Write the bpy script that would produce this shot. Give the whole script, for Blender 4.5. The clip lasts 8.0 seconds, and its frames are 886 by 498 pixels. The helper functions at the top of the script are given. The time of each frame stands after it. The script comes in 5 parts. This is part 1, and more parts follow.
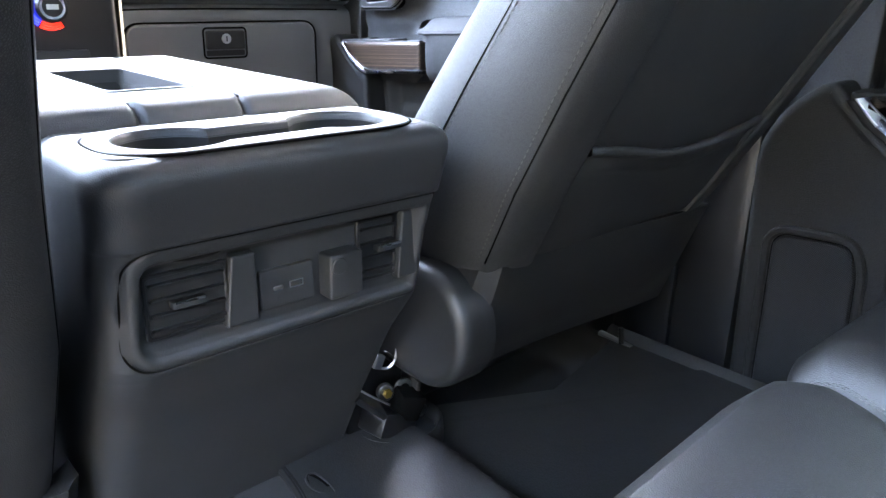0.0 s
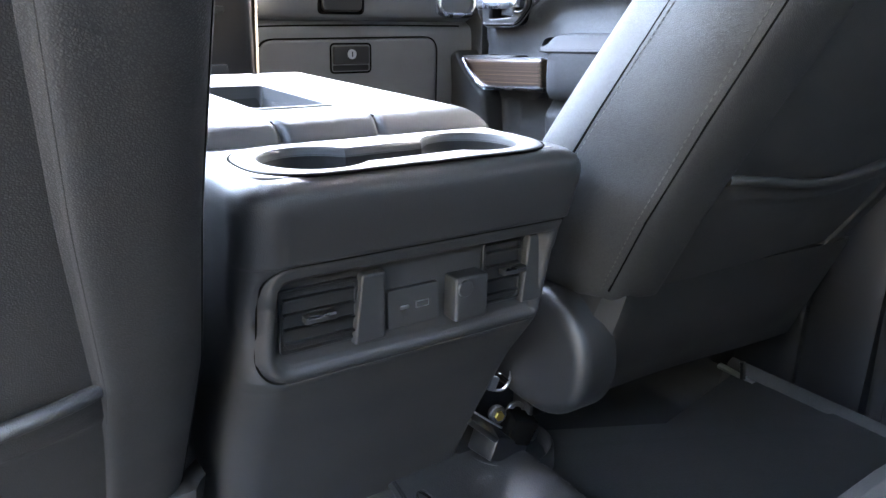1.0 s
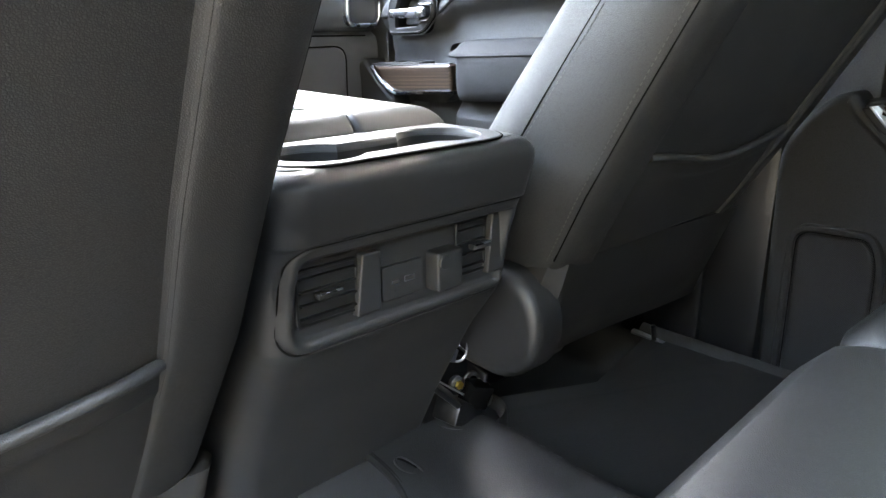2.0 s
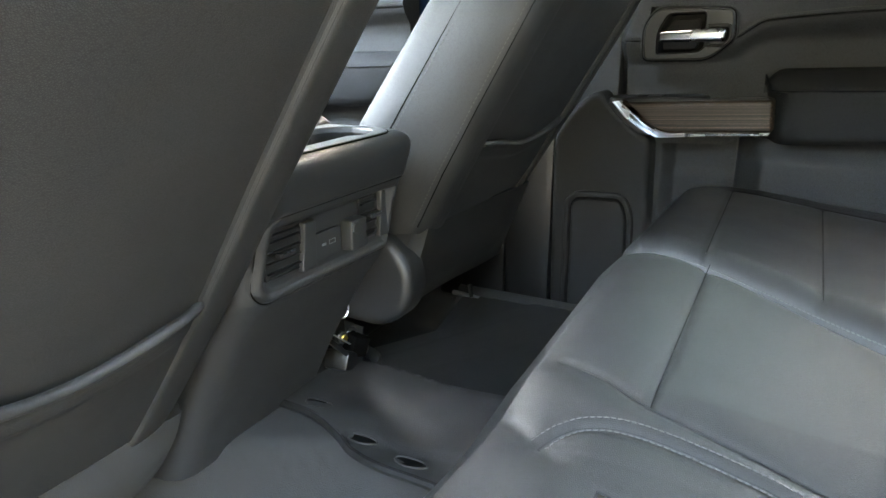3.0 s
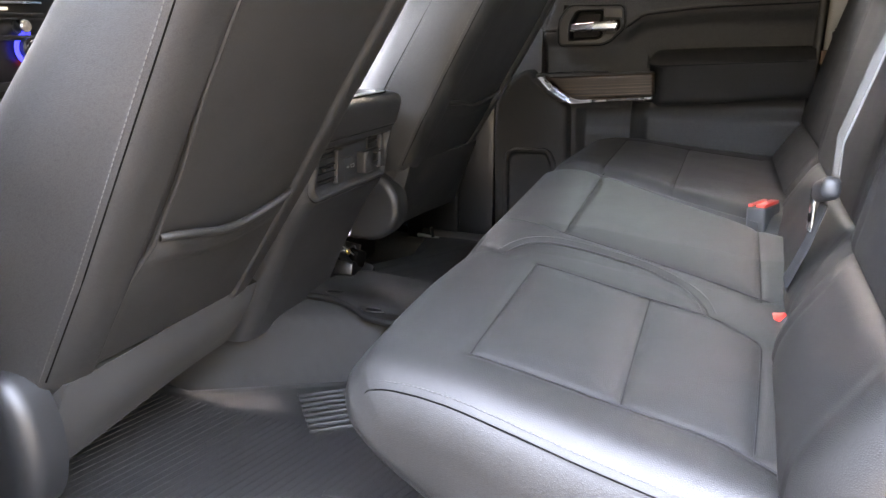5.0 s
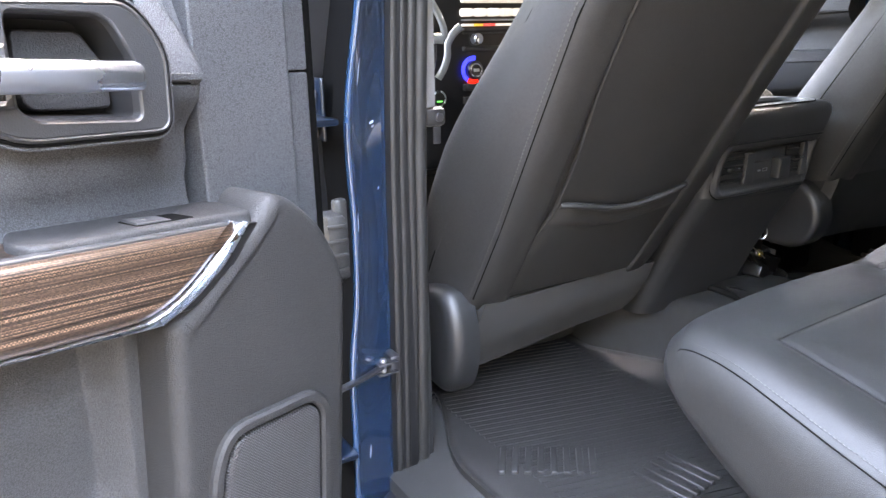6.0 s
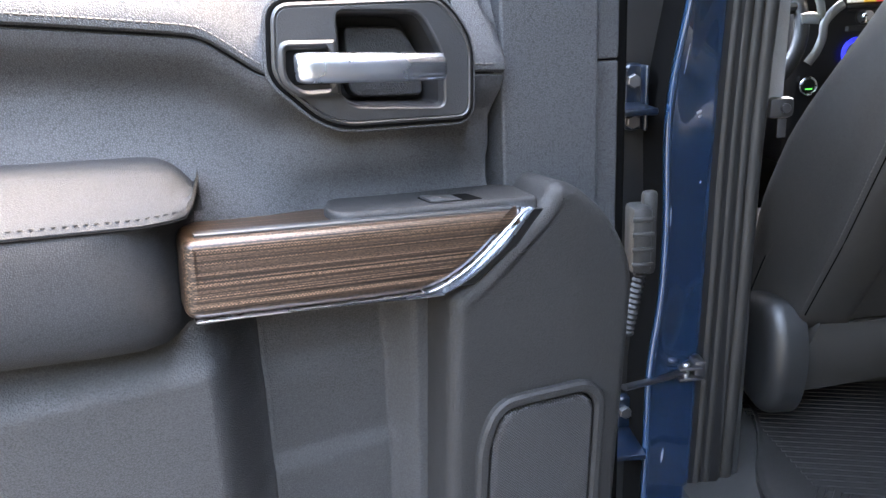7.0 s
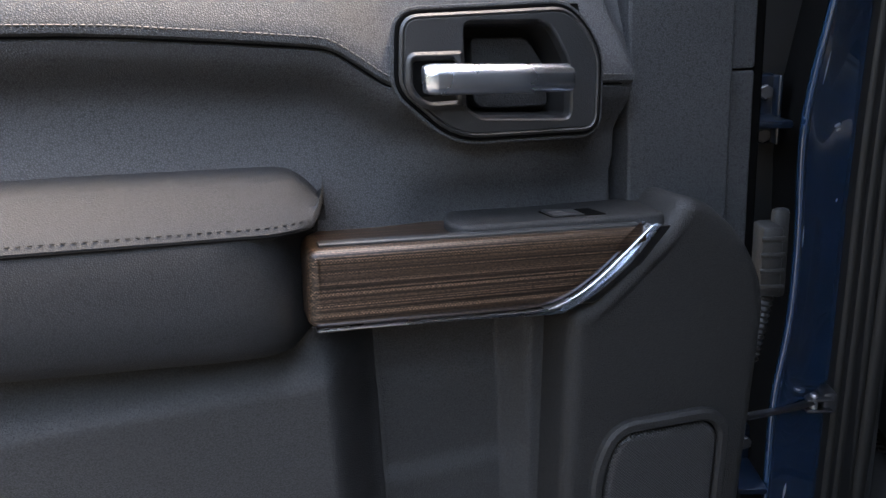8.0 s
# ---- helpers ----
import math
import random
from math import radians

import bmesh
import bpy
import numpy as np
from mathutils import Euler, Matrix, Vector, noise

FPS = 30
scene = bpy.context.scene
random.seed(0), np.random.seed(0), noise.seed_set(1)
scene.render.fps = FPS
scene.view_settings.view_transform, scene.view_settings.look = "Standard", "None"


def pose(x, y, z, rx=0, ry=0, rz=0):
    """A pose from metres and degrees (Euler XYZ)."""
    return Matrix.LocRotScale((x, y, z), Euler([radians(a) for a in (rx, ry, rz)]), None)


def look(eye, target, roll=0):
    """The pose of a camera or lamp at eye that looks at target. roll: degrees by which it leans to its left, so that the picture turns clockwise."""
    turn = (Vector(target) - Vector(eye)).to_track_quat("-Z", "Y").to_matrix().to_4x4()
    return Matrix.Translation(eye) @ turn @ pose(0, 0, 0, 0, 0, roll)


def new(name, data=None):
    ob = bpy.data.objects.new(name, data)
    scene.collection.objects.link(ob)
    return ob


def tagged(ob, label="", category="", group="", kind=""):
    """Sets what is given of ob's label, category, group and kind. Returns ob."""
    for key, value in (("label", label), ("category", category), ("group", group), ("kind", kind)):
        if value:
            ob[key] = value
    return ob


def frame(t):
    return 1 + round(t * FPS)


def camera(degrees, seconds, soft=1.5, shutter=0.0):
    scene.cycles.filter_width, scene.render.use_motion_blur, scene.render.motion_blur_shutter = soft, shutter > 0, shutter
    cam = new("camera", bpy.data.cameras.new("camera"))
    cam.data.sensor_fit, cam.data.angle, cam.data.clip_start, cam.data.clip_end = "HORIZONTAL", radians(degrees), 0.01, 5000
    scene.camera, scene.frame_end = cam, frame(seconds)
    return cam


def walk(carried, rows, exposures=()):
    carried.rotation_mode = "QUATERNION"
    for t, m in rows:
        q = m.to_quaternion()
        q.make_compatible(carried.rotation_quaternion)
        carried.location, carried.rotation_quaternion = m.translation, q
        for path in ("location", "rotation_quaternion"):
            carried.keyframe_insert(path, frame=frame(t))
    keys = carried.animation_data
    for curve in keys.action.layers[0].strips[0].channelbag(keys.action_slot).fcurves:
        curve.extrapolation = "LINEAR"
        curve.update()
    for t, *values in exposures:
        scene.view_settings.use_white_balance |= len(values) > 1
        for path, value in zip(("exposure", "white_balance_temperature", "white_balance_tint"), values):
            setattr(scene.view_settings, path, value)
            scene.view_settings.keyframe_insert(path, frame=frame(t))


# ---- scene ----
cam = camera(62.3, 8.0)
PATH = [
    (0, (-0.311, -0.489, 1.133), (0.976, 0.893, 0.474), 1.4),
    (0.5, (-0.317, -0.47, 1.137), (0.839, 1.033, 0.498), 1.3),
    (1, (-0.322, -0.468, 1.14), (0.754, 1.094, 0.506), 1.4),
    (2.5, (-0.576, -0.5, 1.142), (0.953, 0.642, 0.543), -0.1),
    (3, (-0.733, -0.513, 1.164), (0.971, 0.352, 0.574), 0.4),
    (3.5, (-0.852, -0.537, 1.158), (0.938, 0.142, 0.581), -0.1),
    (4, (-0.97, -0.536, 1.141), (0.868, -0.005, 0.559), -0.1),
    (4.2, (-1.013, -0.532, 1.144), (0.835, -0.036, 0.563), -0.2),
    (5.3, (-1.227, -0.708, 1.148), (0.437, 0.237, 0.567), -0.1),
    (5.5, (-1.245, -0.764, 1.156), (0.273, 0.404, 0.579), -0.2),
    (5.6, (-1.252, -0.788, 1.159), (0.167, 0.501, 0.586), -0.3),
    (6, (-1.251, -0.862, 1.167), (-0.268, 0.785, 0.599), -1.2),
    (6.2, (-1.243, -0.87, 1.167), (-0.48, 0.89, 0.602), -1.6),
    (6.5, (-1.215, -0.887, 1.174), (-0.761, 0.974, 0.601), -2.0),
    (7, (-1.19, -0.879, 1.17), (-1.111, 1.034, 0.593), -2.9),
    (7.5, (-1.198, -0.87, 1.17), (-1.282, 1.051, 0.619), -3.5),
    (8, (-1.208, -0.866, 1.171), (-1.393, 1.052, 0.633), -3.4),
]
EXPOSURES = [(0, 8.68, 8000, 12), (1, 8.68, 8000, 12), (2.5, 8.3, 10300, 7), (3, 8.5, 9800, 5), (4, 8.45, 11000, 13), (5.5, 8.15, 10200, 20), (6.0, 7.9, 9600, 17), (6.5, 7.25, 8800, 13), (7.5, 6.9, 8800, 13), (7.7, 6.6, 8800, 13), (8, 5.15, 8800, 13)]
walk(cam, [(t, look(eye, target, roll)) for t, eye, target, roll in PATH], EXPOSURES)

# ---- light ----
world = bpy.data.worlds.new("world")
scene.world = world
world.use_nodes = True
wn = world.node_tree.nodes
sky = wn.new("ShaderNodeTexSky")
sky.sky_type = "NISHITA"
sky.sun_disc = False
sky.sun_elevation, sky.sun_rotation = radians(54.6), radians(72)
wn["Background"].inputs["Strength"].default_value = 0.15
sky.dust_density, sky.air_density, sky.ozone_density = 2.0, 1.0, 1.0   # thin white haze
world.node_tree.links.new(sky.outputs[0], wn["Background"].inputs["Color"])
sun = new("sun", bpy.data.lights.new("sun", "SUN"))
sun.data.energy, sun.data.angle, sun.data.color = 0.5, radians(20), (1.0, 0.98, 0.95)
sun.matrix_basis = look((4.6, 1.5, 6.8), (0, 0, 0))

# ---- materials ----
def material(name, color, rough=0.5, metal=0.0, grain=0.0, grain_size=900.0, bump=0.0, mottle=0.12, kind="noise", coat=0.0, spec=0.5):
    """A surface with fine relief (grain cells per metre) and slow variation of tone and gloss."""
    m = bpy.data.materials.new(name)
    m.use_nodes = True
    nt = m.node_tree
    n, link = nt.nodes, nt.links.new
    b = n["Principled BSDF"]
    b.inputs["Metallic"].default_value = metal
    b.inputs["Coat Weight"].default_value = coat
    b.inputs["Specular IOR Level"].default_value = spec
    co = n.new("ShaderNodeTexCoord")
    slow = n.new("ShaderNodeTexNoise")
    slow.inputs["Scale"].default_value, slow.inputs["Detail"].default_value = 14.0, 6.0
    link(co.outputs["Object"], slow.inputs["Vector"])
    mix = n.new("ShaderNodeMix")
    mix.data_type = "RGBA"
    mix.inputs["A"].default_value = (*[c * (1 - mottle) for c in color], 1)
    mix.inputs["B"].default_value = (*[min(1, c * (1 + mottle)) for c in color], 1)
    link(slow.outputs["Fac"], mix.inputs["Factor"])
    link(mix.outputs["Result"], b.inputs["Base Color"])
    ramp = n.new("ShaderNodeMapRange")
    ramp.inputs["To Min"].default_value, ramp.inputs["To Max"].default_value = max(0.02, rough - 0.08), min(1, rough + 0.08)
    link(slow.outputs["Fac"], ramp.inputs["Value"])
    link(ramp.outputs["Result"], b.inputs["Roughness"])
    if bump:
        if kind == "leather":
            fine = n.new("ShaderNodeTexVoronoi")
            fine.feature = "DISTANCE_TO_EDGE"
            out = fine.outputs["Distance"]
        else:
            fine = n.new("ShaderNodeTexNoise")
            fine.inputs["Detail"].default_value = 3.0
            out = fine.outputs["Fac"]
        fine.inputs["Scale"].default_value = grain_size
        if grain:
            # dips darkened, ridges lightened: relief shading put into the colour
            pore = n.new("ShaderNodeMapRange")
            pore.inputs["From Min"].default_value, pore.inputs["From Max"].default_value = (0.0, 0.22) if kind == "leather" else (0.35, 0.65)
            pore.inputs["To Min"].default_value, pore.inputs["To Max"].default_value = 1 - grain, 1 + 0.35 * grain
            link(out, pore.inputs["Value"])
            crevice = n.new("ShaderNodeMix")
            crevice.data_type, crevice.blend_type = "RGBA", "MULTIPLY"
            crevice.inputs["Factor"].default_value = 1.0
            link(mix.outputs["Result"], crevice.inputs["A"])
            link(pore.outputs["Result"], crevice.inputs["B"])
            link(crevice.outputs["Result"], b.inputs["Base Color"])
        link(co.outputs["Object"], fine.inputs["Vector"])
        bp = n.new("ShaderNodeBump")
        bp.inputs["Strength"].default_value, bp.inputs["Distance"].default_value = bump, 0.0012
        link(out, bp.inputs["Height"])
        link(bp.outputs["Normal"], b.inputs["Normal"])
    return m


LEATHER = material("black_leather", (0.0125, 0.0124, 0.0120), 0.49, bump=0.3, grain=0.4, grain_size=620, kind="leather", spec=0.48)
# lighter copy of the leather: light on the seat backs put into colour
SEAT_BACK_LIT = material("seat_back_lit", (0.0245, 0.0241, 0.0234), 0.52, bump=0.35, grain=0.5, grain_size=700, kind="leather", spec=0.42)
PLASTIC = material("black_plastic", (0.021, 0.0214, 0.0224), 0.50, bump=0.25, grain_size=1000)
PLASTIC_DARK = material("dark_plastic", (0.006, 0.006, 0.0065), 0.36, bump=0.12, grain_size=900)
DOOR_SKIN = material("door_vinyl", (0.031, 0.0325, 0.0345), 0.60, bump=0.7, grain=0.75, grain_size=620, kind="leather", spec=0.35)
# door vinyl darkened: shade against the sun put into the armrest colour
ARM_SHADED = material("armrest_shaded", (0.0175, 0.0184, 0.0196), 0.75, bump=0.5, grain=0.5, grain_size=700, kind="leather", spec=0.18)
# door plastic lightened: light on the lower bulge painted into its tone
LOWER_LIT = material("lower_door_lit", (0.025, 0.0255, 0.0265), 0.62, bump=0.8, grain=0.6, grain_size=800, spec=0.33)
# jamb blue darkened, so the shade of the door gap sits in the colour
HINGE_SHADE = material("hinge_shade", (0.003, 0.0085, 0.018), 0.30, metal=0.3, coat=0.5, mottle=0.3)
DOOR_PLASTIC = material("door_plastic", (0.0140, 0.0140, 0.0142), 0.62, bump=0.8, grain=0.6, grain_size=800, spec=0.33)
RUBBER = material("rubber", (0.0185, 0.0180, 0.0175), 0.50, bump=0.3, grain=0.4, grain_size=500, spec=0.45)
CARPET = material("carpet", (0.015, 0.0147, 0.0143), 0.95, bump=0.8, grain_size=700)
FABRIC = material("seat_fabric", (0.022, 0.0216, 0.021), 0.9, bump=0.8, grain_size=900)
CHROME = material("satin_chrome", (0.62, 0.66, 0.72), 0.27, metal=1.0, mottle=0.03)
STEEL = material("zinc_steel", (0.55, 0.56, 0.57), 0.35, metal=1.0, mottle=0.2)
BRASS = material("brass_bolt", (0.6, 0.42, 0.12), 0.35, metal=1.0)
PAINT = material("blue_paint", (0.0075, 0.031, 0.072), 0.2, metal=0.3, coat=0.8, mottle=0.08)
THREAD = material("grey_thread", (0.062, 0.059, 0.056), 0.8)
HEADLINER = material("headliner", (0.16, 0.157, 0.15), 0.95, bump=0.4)
RED = material("red_button", (0.42, 0.03, 0.02), 0.4)
BELT = material("belt_webbing", (0.022, 0.022, 0.023), 0.7, bump=0.5)
GROUND = material("asphalt", (0.045, 0.0435, 0.041), 0.9, bump=0.5, grain_size=60)
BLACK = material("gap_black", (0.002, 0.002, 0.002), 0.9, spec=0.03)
# black dash lifted to grey: lens haze put into the colour
GLOVE = material("dash_vinyl", (0.135, 0.142, 0.152), 0.46, bump=0.3, grain_size=700)


def wood_material():
    m = bpy.data.materials.new("striped_wood")
    m.use_nodes = True
    nt = m.node_tree
    n, link = nt.nodes, nt.links.new
    b = n["Principled BSDF"]
    at = n.new("ShaderNodeAttribute")
    at.attribute_name = "along"
    def layer(sx, sy, detail, dist):
        mp = n.new("ShaderNodeMapping")
        mp.inputs["Scale"].default_value = (sx, sy, sy)
        link(at.outputs["Vector"], mp.inputs["Vector"])
        t = n.new("ShaderNodeTexNoise")
        t.inputs["Scale"].default_value, t.inputs["Detail"].default_value = 1.0, detail
        t.inputs["Distortion"].default_value = dist
        link(mp.outputs["Vector"], t.inputs["Vector"])
        return t.outputs["Fac"]
    broad, fine = layer(1.1, 900.0, 4.0, 0.0), layer(420.0, 820.0, 2.0, 0.0)
    ramp = n.new("ShaderNodeValToRGB")
    e = ramp.color_ramp.elements
    e[0].position, e[0].color = 0.34, (0.006, 0.0038, 0.0028, 1)
    e[1].position, e[1].color = 0.66, (0.066, 0.041, 0.0265, 1)
    mid = e.new(0.5)
    mid.color = (0.023, 0.0138, 0.009, 1)
    link(broad, ramp.inputs["Fac"])
    mix = n.new("ShaderNodeMix")
    mix.data_type, mix.blend_type = "RGBA", "MULTIPLY"
    mix.inputs["Factor"].default_value = 0.85
    r2 = n.new("ShaderNodeMapRange")
    r2.inputs["From Min"].default_value, r2.inputs["From Max"].default_value = 0.35, 0.6
    r2.inputs["To Min"].default_value, r2.inputs["To Max"].default_value = 0.30, 1.35
    link(fine, r2.inputs["Value"])
    link(ramp.outputs["Color"], mix.inputs["A"])
    link(r2.outputs["Result"], mix.inputs["B"])
    veins, rows = layer(2.2, 620.0, 3.0, 0.0), layer(1.6, 230.0, 1.0, 0.0)
    vein = n.new("ShaderNodeMapRange")
    vein.inputs["From Min"].default_value, vein.inputs["From Max"].default_value = 0.40, 0.46
    vein.inputs["To Min"].default_value = 0.10
    link(veins, vein.inputs["Value"])
    lattice = None
    for sy in (1.0, -1.0):
        mp = n.new("ShaderNodeMapping")
        mp.inputs["Scale"].default_value = (1.0, sy, 0.0)
        link(at.outputs["Vector"], mp.inputs["Vector"])
        wave = n.new("ShaderNodeTexWave")
        wave.bands_direction = "DIAGONAL"
        wave.inputs["Scale"].default_value = 250.0
        link(mp.outputs["Vector"], wave.inputs["Vector"])
        if lattice:
            top = n.new("ShaderNodeMath")
            top.operation = "MAXIMUM"
            link(lattice, top.inputs[0])
            link(wave.outputs["Fac"], top.inputs[1])
            lattice = top.outputs["Value"]
        else:
            lattice = wave.outputs["Fac"]
    cross = n.new("ShaderNodeMapRange")
    cross.inputs["From Min"].default_value, cross.inputs["From Max"].default_value = 0.62, 0.98
    cross.inputs["To Min"].default_value, cross.inputs["To Max"].default_value = 0.62, 2.1
    link(lattice, cross.inputs["Value"])
    band = n.new("ShaderNodeMapRange")
    band.inputs["From Min"].default_value, band.inputs["From Max"].default_value = 0.42, 0.56
    link(rows, band.inputs["Value"])
    shown = mix.outputs["Result"]
    for fac, by in ((band.outputs["Result"], cross.outputs["Result"]), (None, vein.outputs["Result"])):
        mu = n.new("ShaderNodeMix")
        mu.data_type, mu.blend_type, mu.clamp_factor = "RGBA", "MULTIPLY", True
        mu.inputs["Factor"].default_value = 1.0
        if fac:
            link(fac, mu.inputs["Factor"])
        link(shown, mu.inputs["A"])
        link(by, mu.inputs["B"])
        shown = mu.outputs["Result"]
    link(shown, b.inputs["Base Color"])
    b.inputs["Roughness"].default_value, b.inputs["Specular IOR Level"].default_value = 0.40, 0.3
    bp = n.new("ShaderNodeBump")
    bp.inputs["Strength"].default_value, bp.inputs["Distance"].default_value = 0.25, 0.0006
    link(broad, bp.inputs["Height"])
    link(bp.outputs["Normal"], b.inputs["Normal"])
    return m


WOOD = wood_material()


def mesh_material():
    """Speaker cloth: a regular field of tiny holes."""
    m = material("speaker_mesh", (0.026, 0.0265, 0.028), 0.5)
    n, link = m.node_tree.nodes, m.node_tree.links.new
    at = n.new("ShaderNodeAttribute")
    at.attribute_name = "along"
    v = n.new("ShaderNodeTexVoronoi")
    v.inputs["Scale"].default_value, v.inputs["Randomness"].default_value = 440.0, 0.05
    v.voronoi_dimensions = "2D"
    mp = n.new("ShaderNodeMapping")
    mp.inputs["Rotation"].default_value = (0, 0, radians(45))
    link(at.outputs["Vector"], mp.inputs["Vector"])
    link(mp.outputs["Vector"], v.inputs["Vector"])
    r = n.new("ShaderNodeMapRange")
    r.inputs["From Min"].default_value, r.inputs["From Max"].default_value = 0.34, 0.62
    link(v.outputs["Distance"], r.inputs["Value"])
    hole = n.new("ShaderNodeMix")
    hole.data_type = "RGBA"
    hole.inputs["A"].default_value, hole.inputs["B"].default_value = (0.002, 0.002, 0.002, 1), (0.040, 0.0405, 0.042, 1)
    link(r.outputs["Result"], hole.inputs["Factor"])
    link(hole.outputs["Result"], n["Principled BSDF"].inputs["Base Color"])
    bp = n.new("ShaderNodeBump")
    bp.inputs["Strength"].default_value, bp.inputs["Distance"].default_value = 1.0, 0.001
    link(r.outputs["Result"], bp.inputs["Height"])
    link(bp.outputs["Normal"], n["Principled BSDF"].inputs["Normal"])
    return m


GRILLE = mesh_material()


def glow(name, color, strength):
    m = bpy.data.materials.new(name)
    m.use_nodes = True
    b = m.node_tree.nodes["Principled BSDF"]
    b.inputs["Base Color"].default_value = (*color, 1)
    b.inputs["Emission Color"].default_value = (*color, 1)
    b.inputs["Emission Strength"].default_value = strength
    return m


def tint_material(name, color):
    """Privacy glass: a dark see-through sheet with a clear gloss."""
    m = bpy.data.materials.new(name)
    m.use_nodes = True
    n, link = m.node_tree.nodes, m.node_tree.links.new
    clear, gloss, mix, fr = n.new("ShaderNodeBsdfTransparent"), n.new("ShaderNodeBsdfGlossy"), n.new("ShaderNodeMixShader"), n.new("ShaderNodeFresnel")
    clear.inputs["Color"].default_value = (*color, 1)
    gloss.inputs["Roughness"].default_value = 0.02
    link(fr.outputs[0], mix.inputs[0])
    link(clear.outputs[0], mix.inputs[1])
    link(gloss.outputs[0], mix.inputs[2])
    link(mix.outputs[0], n["Material Output"].inputs["Surface"])
    return m


# panes are unseen; tints set by how much light they let through
TINT = tint_material("tinted_glass", (0.14, 0.175, 0.19))
REAR_TINT = tint_material("rear_glass", (0.48, 0.50, 0.50))

LABEL = material("knob_print", (0.5, 0.5, 0.5), 0.5)
STEEL_DARK = material("dark_steel", (0.10, 0.10, 0.105), 0.4, metal=0.9, mottle=0.25)
CONSOLE_TOP = material("console_top_plastic", (0.022, 0.0223, 0.0227), 0.45, bump=0.15, grain_size=1000, spec=0.4)
TRIM_GREY = material("grey_pillar_trim", (0.22, 0.215, 0.205), 0.6, bump=0.3, grain_size=900)
SKY_BLOCK = material("sky_block", (0.045, 0.05, 0.042), 0.95, mottle=0.6)
SATIN = material("satin_silver", (0.42, 0.44, 0.43), 0.4, metal=0.8, mottle=0.05)
BELT_GREY = material("grey_webbing", (0.16, 0.16, 0.155), 0.75, bump=0.7, grain_size=500)
BROWN = material("brown_tag", (0.10, 0.055, 0.035), 0.7)
# near-black that paints in the shade of wells and undersides
SHADE_DARK = material("shade_dark", (0.006, 0.006, 0.0062), 0.75, spec=0.25)
LID_VINYL = material("lid_vinyl", (0.013, 0.0132, 0.0136), 0.58, bump=0.4, grain_size=700, kind="leather", spec=0.35)
THREAD_LIGHT = material("pale_thread", (0.055, 0.052, 0.049), 0.8)
HANDLE_PLASTIC = material("handle_plastic", (0.012, 0.0124, 0.013), 0.42, bump=0.3, grain_size=900)
VENT_SHADE = material("vent_shade", (0.009, 0.0092, 0.0096), 0.55)
SEAM_DARK = material("seam_leather", (0.008, 0.008, 0.0082), 0.7, spec=0.2)
SEAL = material("door_seal", (0.010, 0.0096, 0.0092), 0.55, bump=0.2, grain_size=500)
CHIP = material("bare_primer", (0.30, 0.32, 0.34), 0.6)

# ---- building tools ----
def thing(name, at, label, category, group="", kind=""):
    ob = new(name)
    ob.empty_display_size = 0.05
    ob.location = at
    return tagged(ob, label, category, group, kind)


def part(name, bm, mat, parent=None, label="", sharp=38, along=None, kind=""):
    """Links bm as one mesh. All parts are built in the world's axes."""
    bmesh.ops.recalc_face_normals(bm, faces=bm.faces)
    me = bpy.data.meshes.new(name)
    bm.to_mesh(me)
    bm.free()
    for p in me.polygons:
        p.use_smooth = True
    me.set_sharp_from_angle(angle=radians(sharp))
    me.materials.append(mat)
    if along:
        at = me.attributes.new("along", "FLOAT_VECTOR", "POINT")
        back = along.inverted()
        for i, v in enumerate(me.vertices):
            at.data[i].vector = back @ v.co
    ob = new(name, me)
    if parent is not None:
        ob.parent = parent
        if parent.type == "EMPTY":
            ob.matrix_parent_inverse = Matrix.Translation(-parent.location)
    return tagged(ob, label, kind=kind)


I4 = Matrix.Identity(4)


def spread(a, b, n):
    return [a + (b - a) * i / n for i in range(n + 1)]


def sm(a, b, x):
    t = min(1.0, max(0.0, (x - a) / (b - a)))
    return t * t * (3 - 2 * t)


def lerp_table(rows, x):
    """Smooth values from rows of (x, v1, v2, ...)."""
    if x <= rows[0][0]:
        return list(rows[0][1:])
    for p, q in zip(rows, rows[1:]):
        if x <= q[0]:
            t = (x - p[0]) / (q[0] - p[0])
            return [a + (b - a) * t for a, b in zip(p[1:], q[1:])]
    return list(rows[-1][1:])


def curve(points, n=8, closed=False):
    """A Catmull-Rom line through the points, n steps a stretch."""
    pts = [Vector(p) for p in points]
    k = len(pts)
    out = []
    for i in range(k if closed else k - 1):
        g = lambda j: pts[j % k] if closed else pts[min(max(j, 0), k - 1)]
        a, b, c, d = g(i - 1), g(i), g(i + 1), g(i + 2)
        for s in range(n):
            t = s / n
            out.append(0.5 * ((2 * b) + (c - a) * t + (2 * a - 5 * b + 4 * c - d) * t * t + (3 * b - a - 3 * c + d) * t ** 3))
    if not closed:
        out.append(pts[-1])
    return out


def rounded(points, r, n=5):
    """A polygon (2D) with its corners rounded; r: one radius, or one a corner."""
    k = len(points)
    rs = r if isinstance(r, (list, tuple)) else [r] * k
    out = []
    for i in range(k):
        p, a, b = Vector(points[i]), Vector(points[i - 1]), Vector(points[(i + 1) % k])
        da, db = (a - p), (b - p)
        q = min(rs[i], da.length * 0.49, db.length * 0.49)
        s, e = p + da.normalized() * q, p + db.normalized() * q
        for j in range(n + 1):
            t = j / n
            out.append((1 - t) ** 2 * s + 2 * t * (1 - t) * p + t * t * e)
    return out


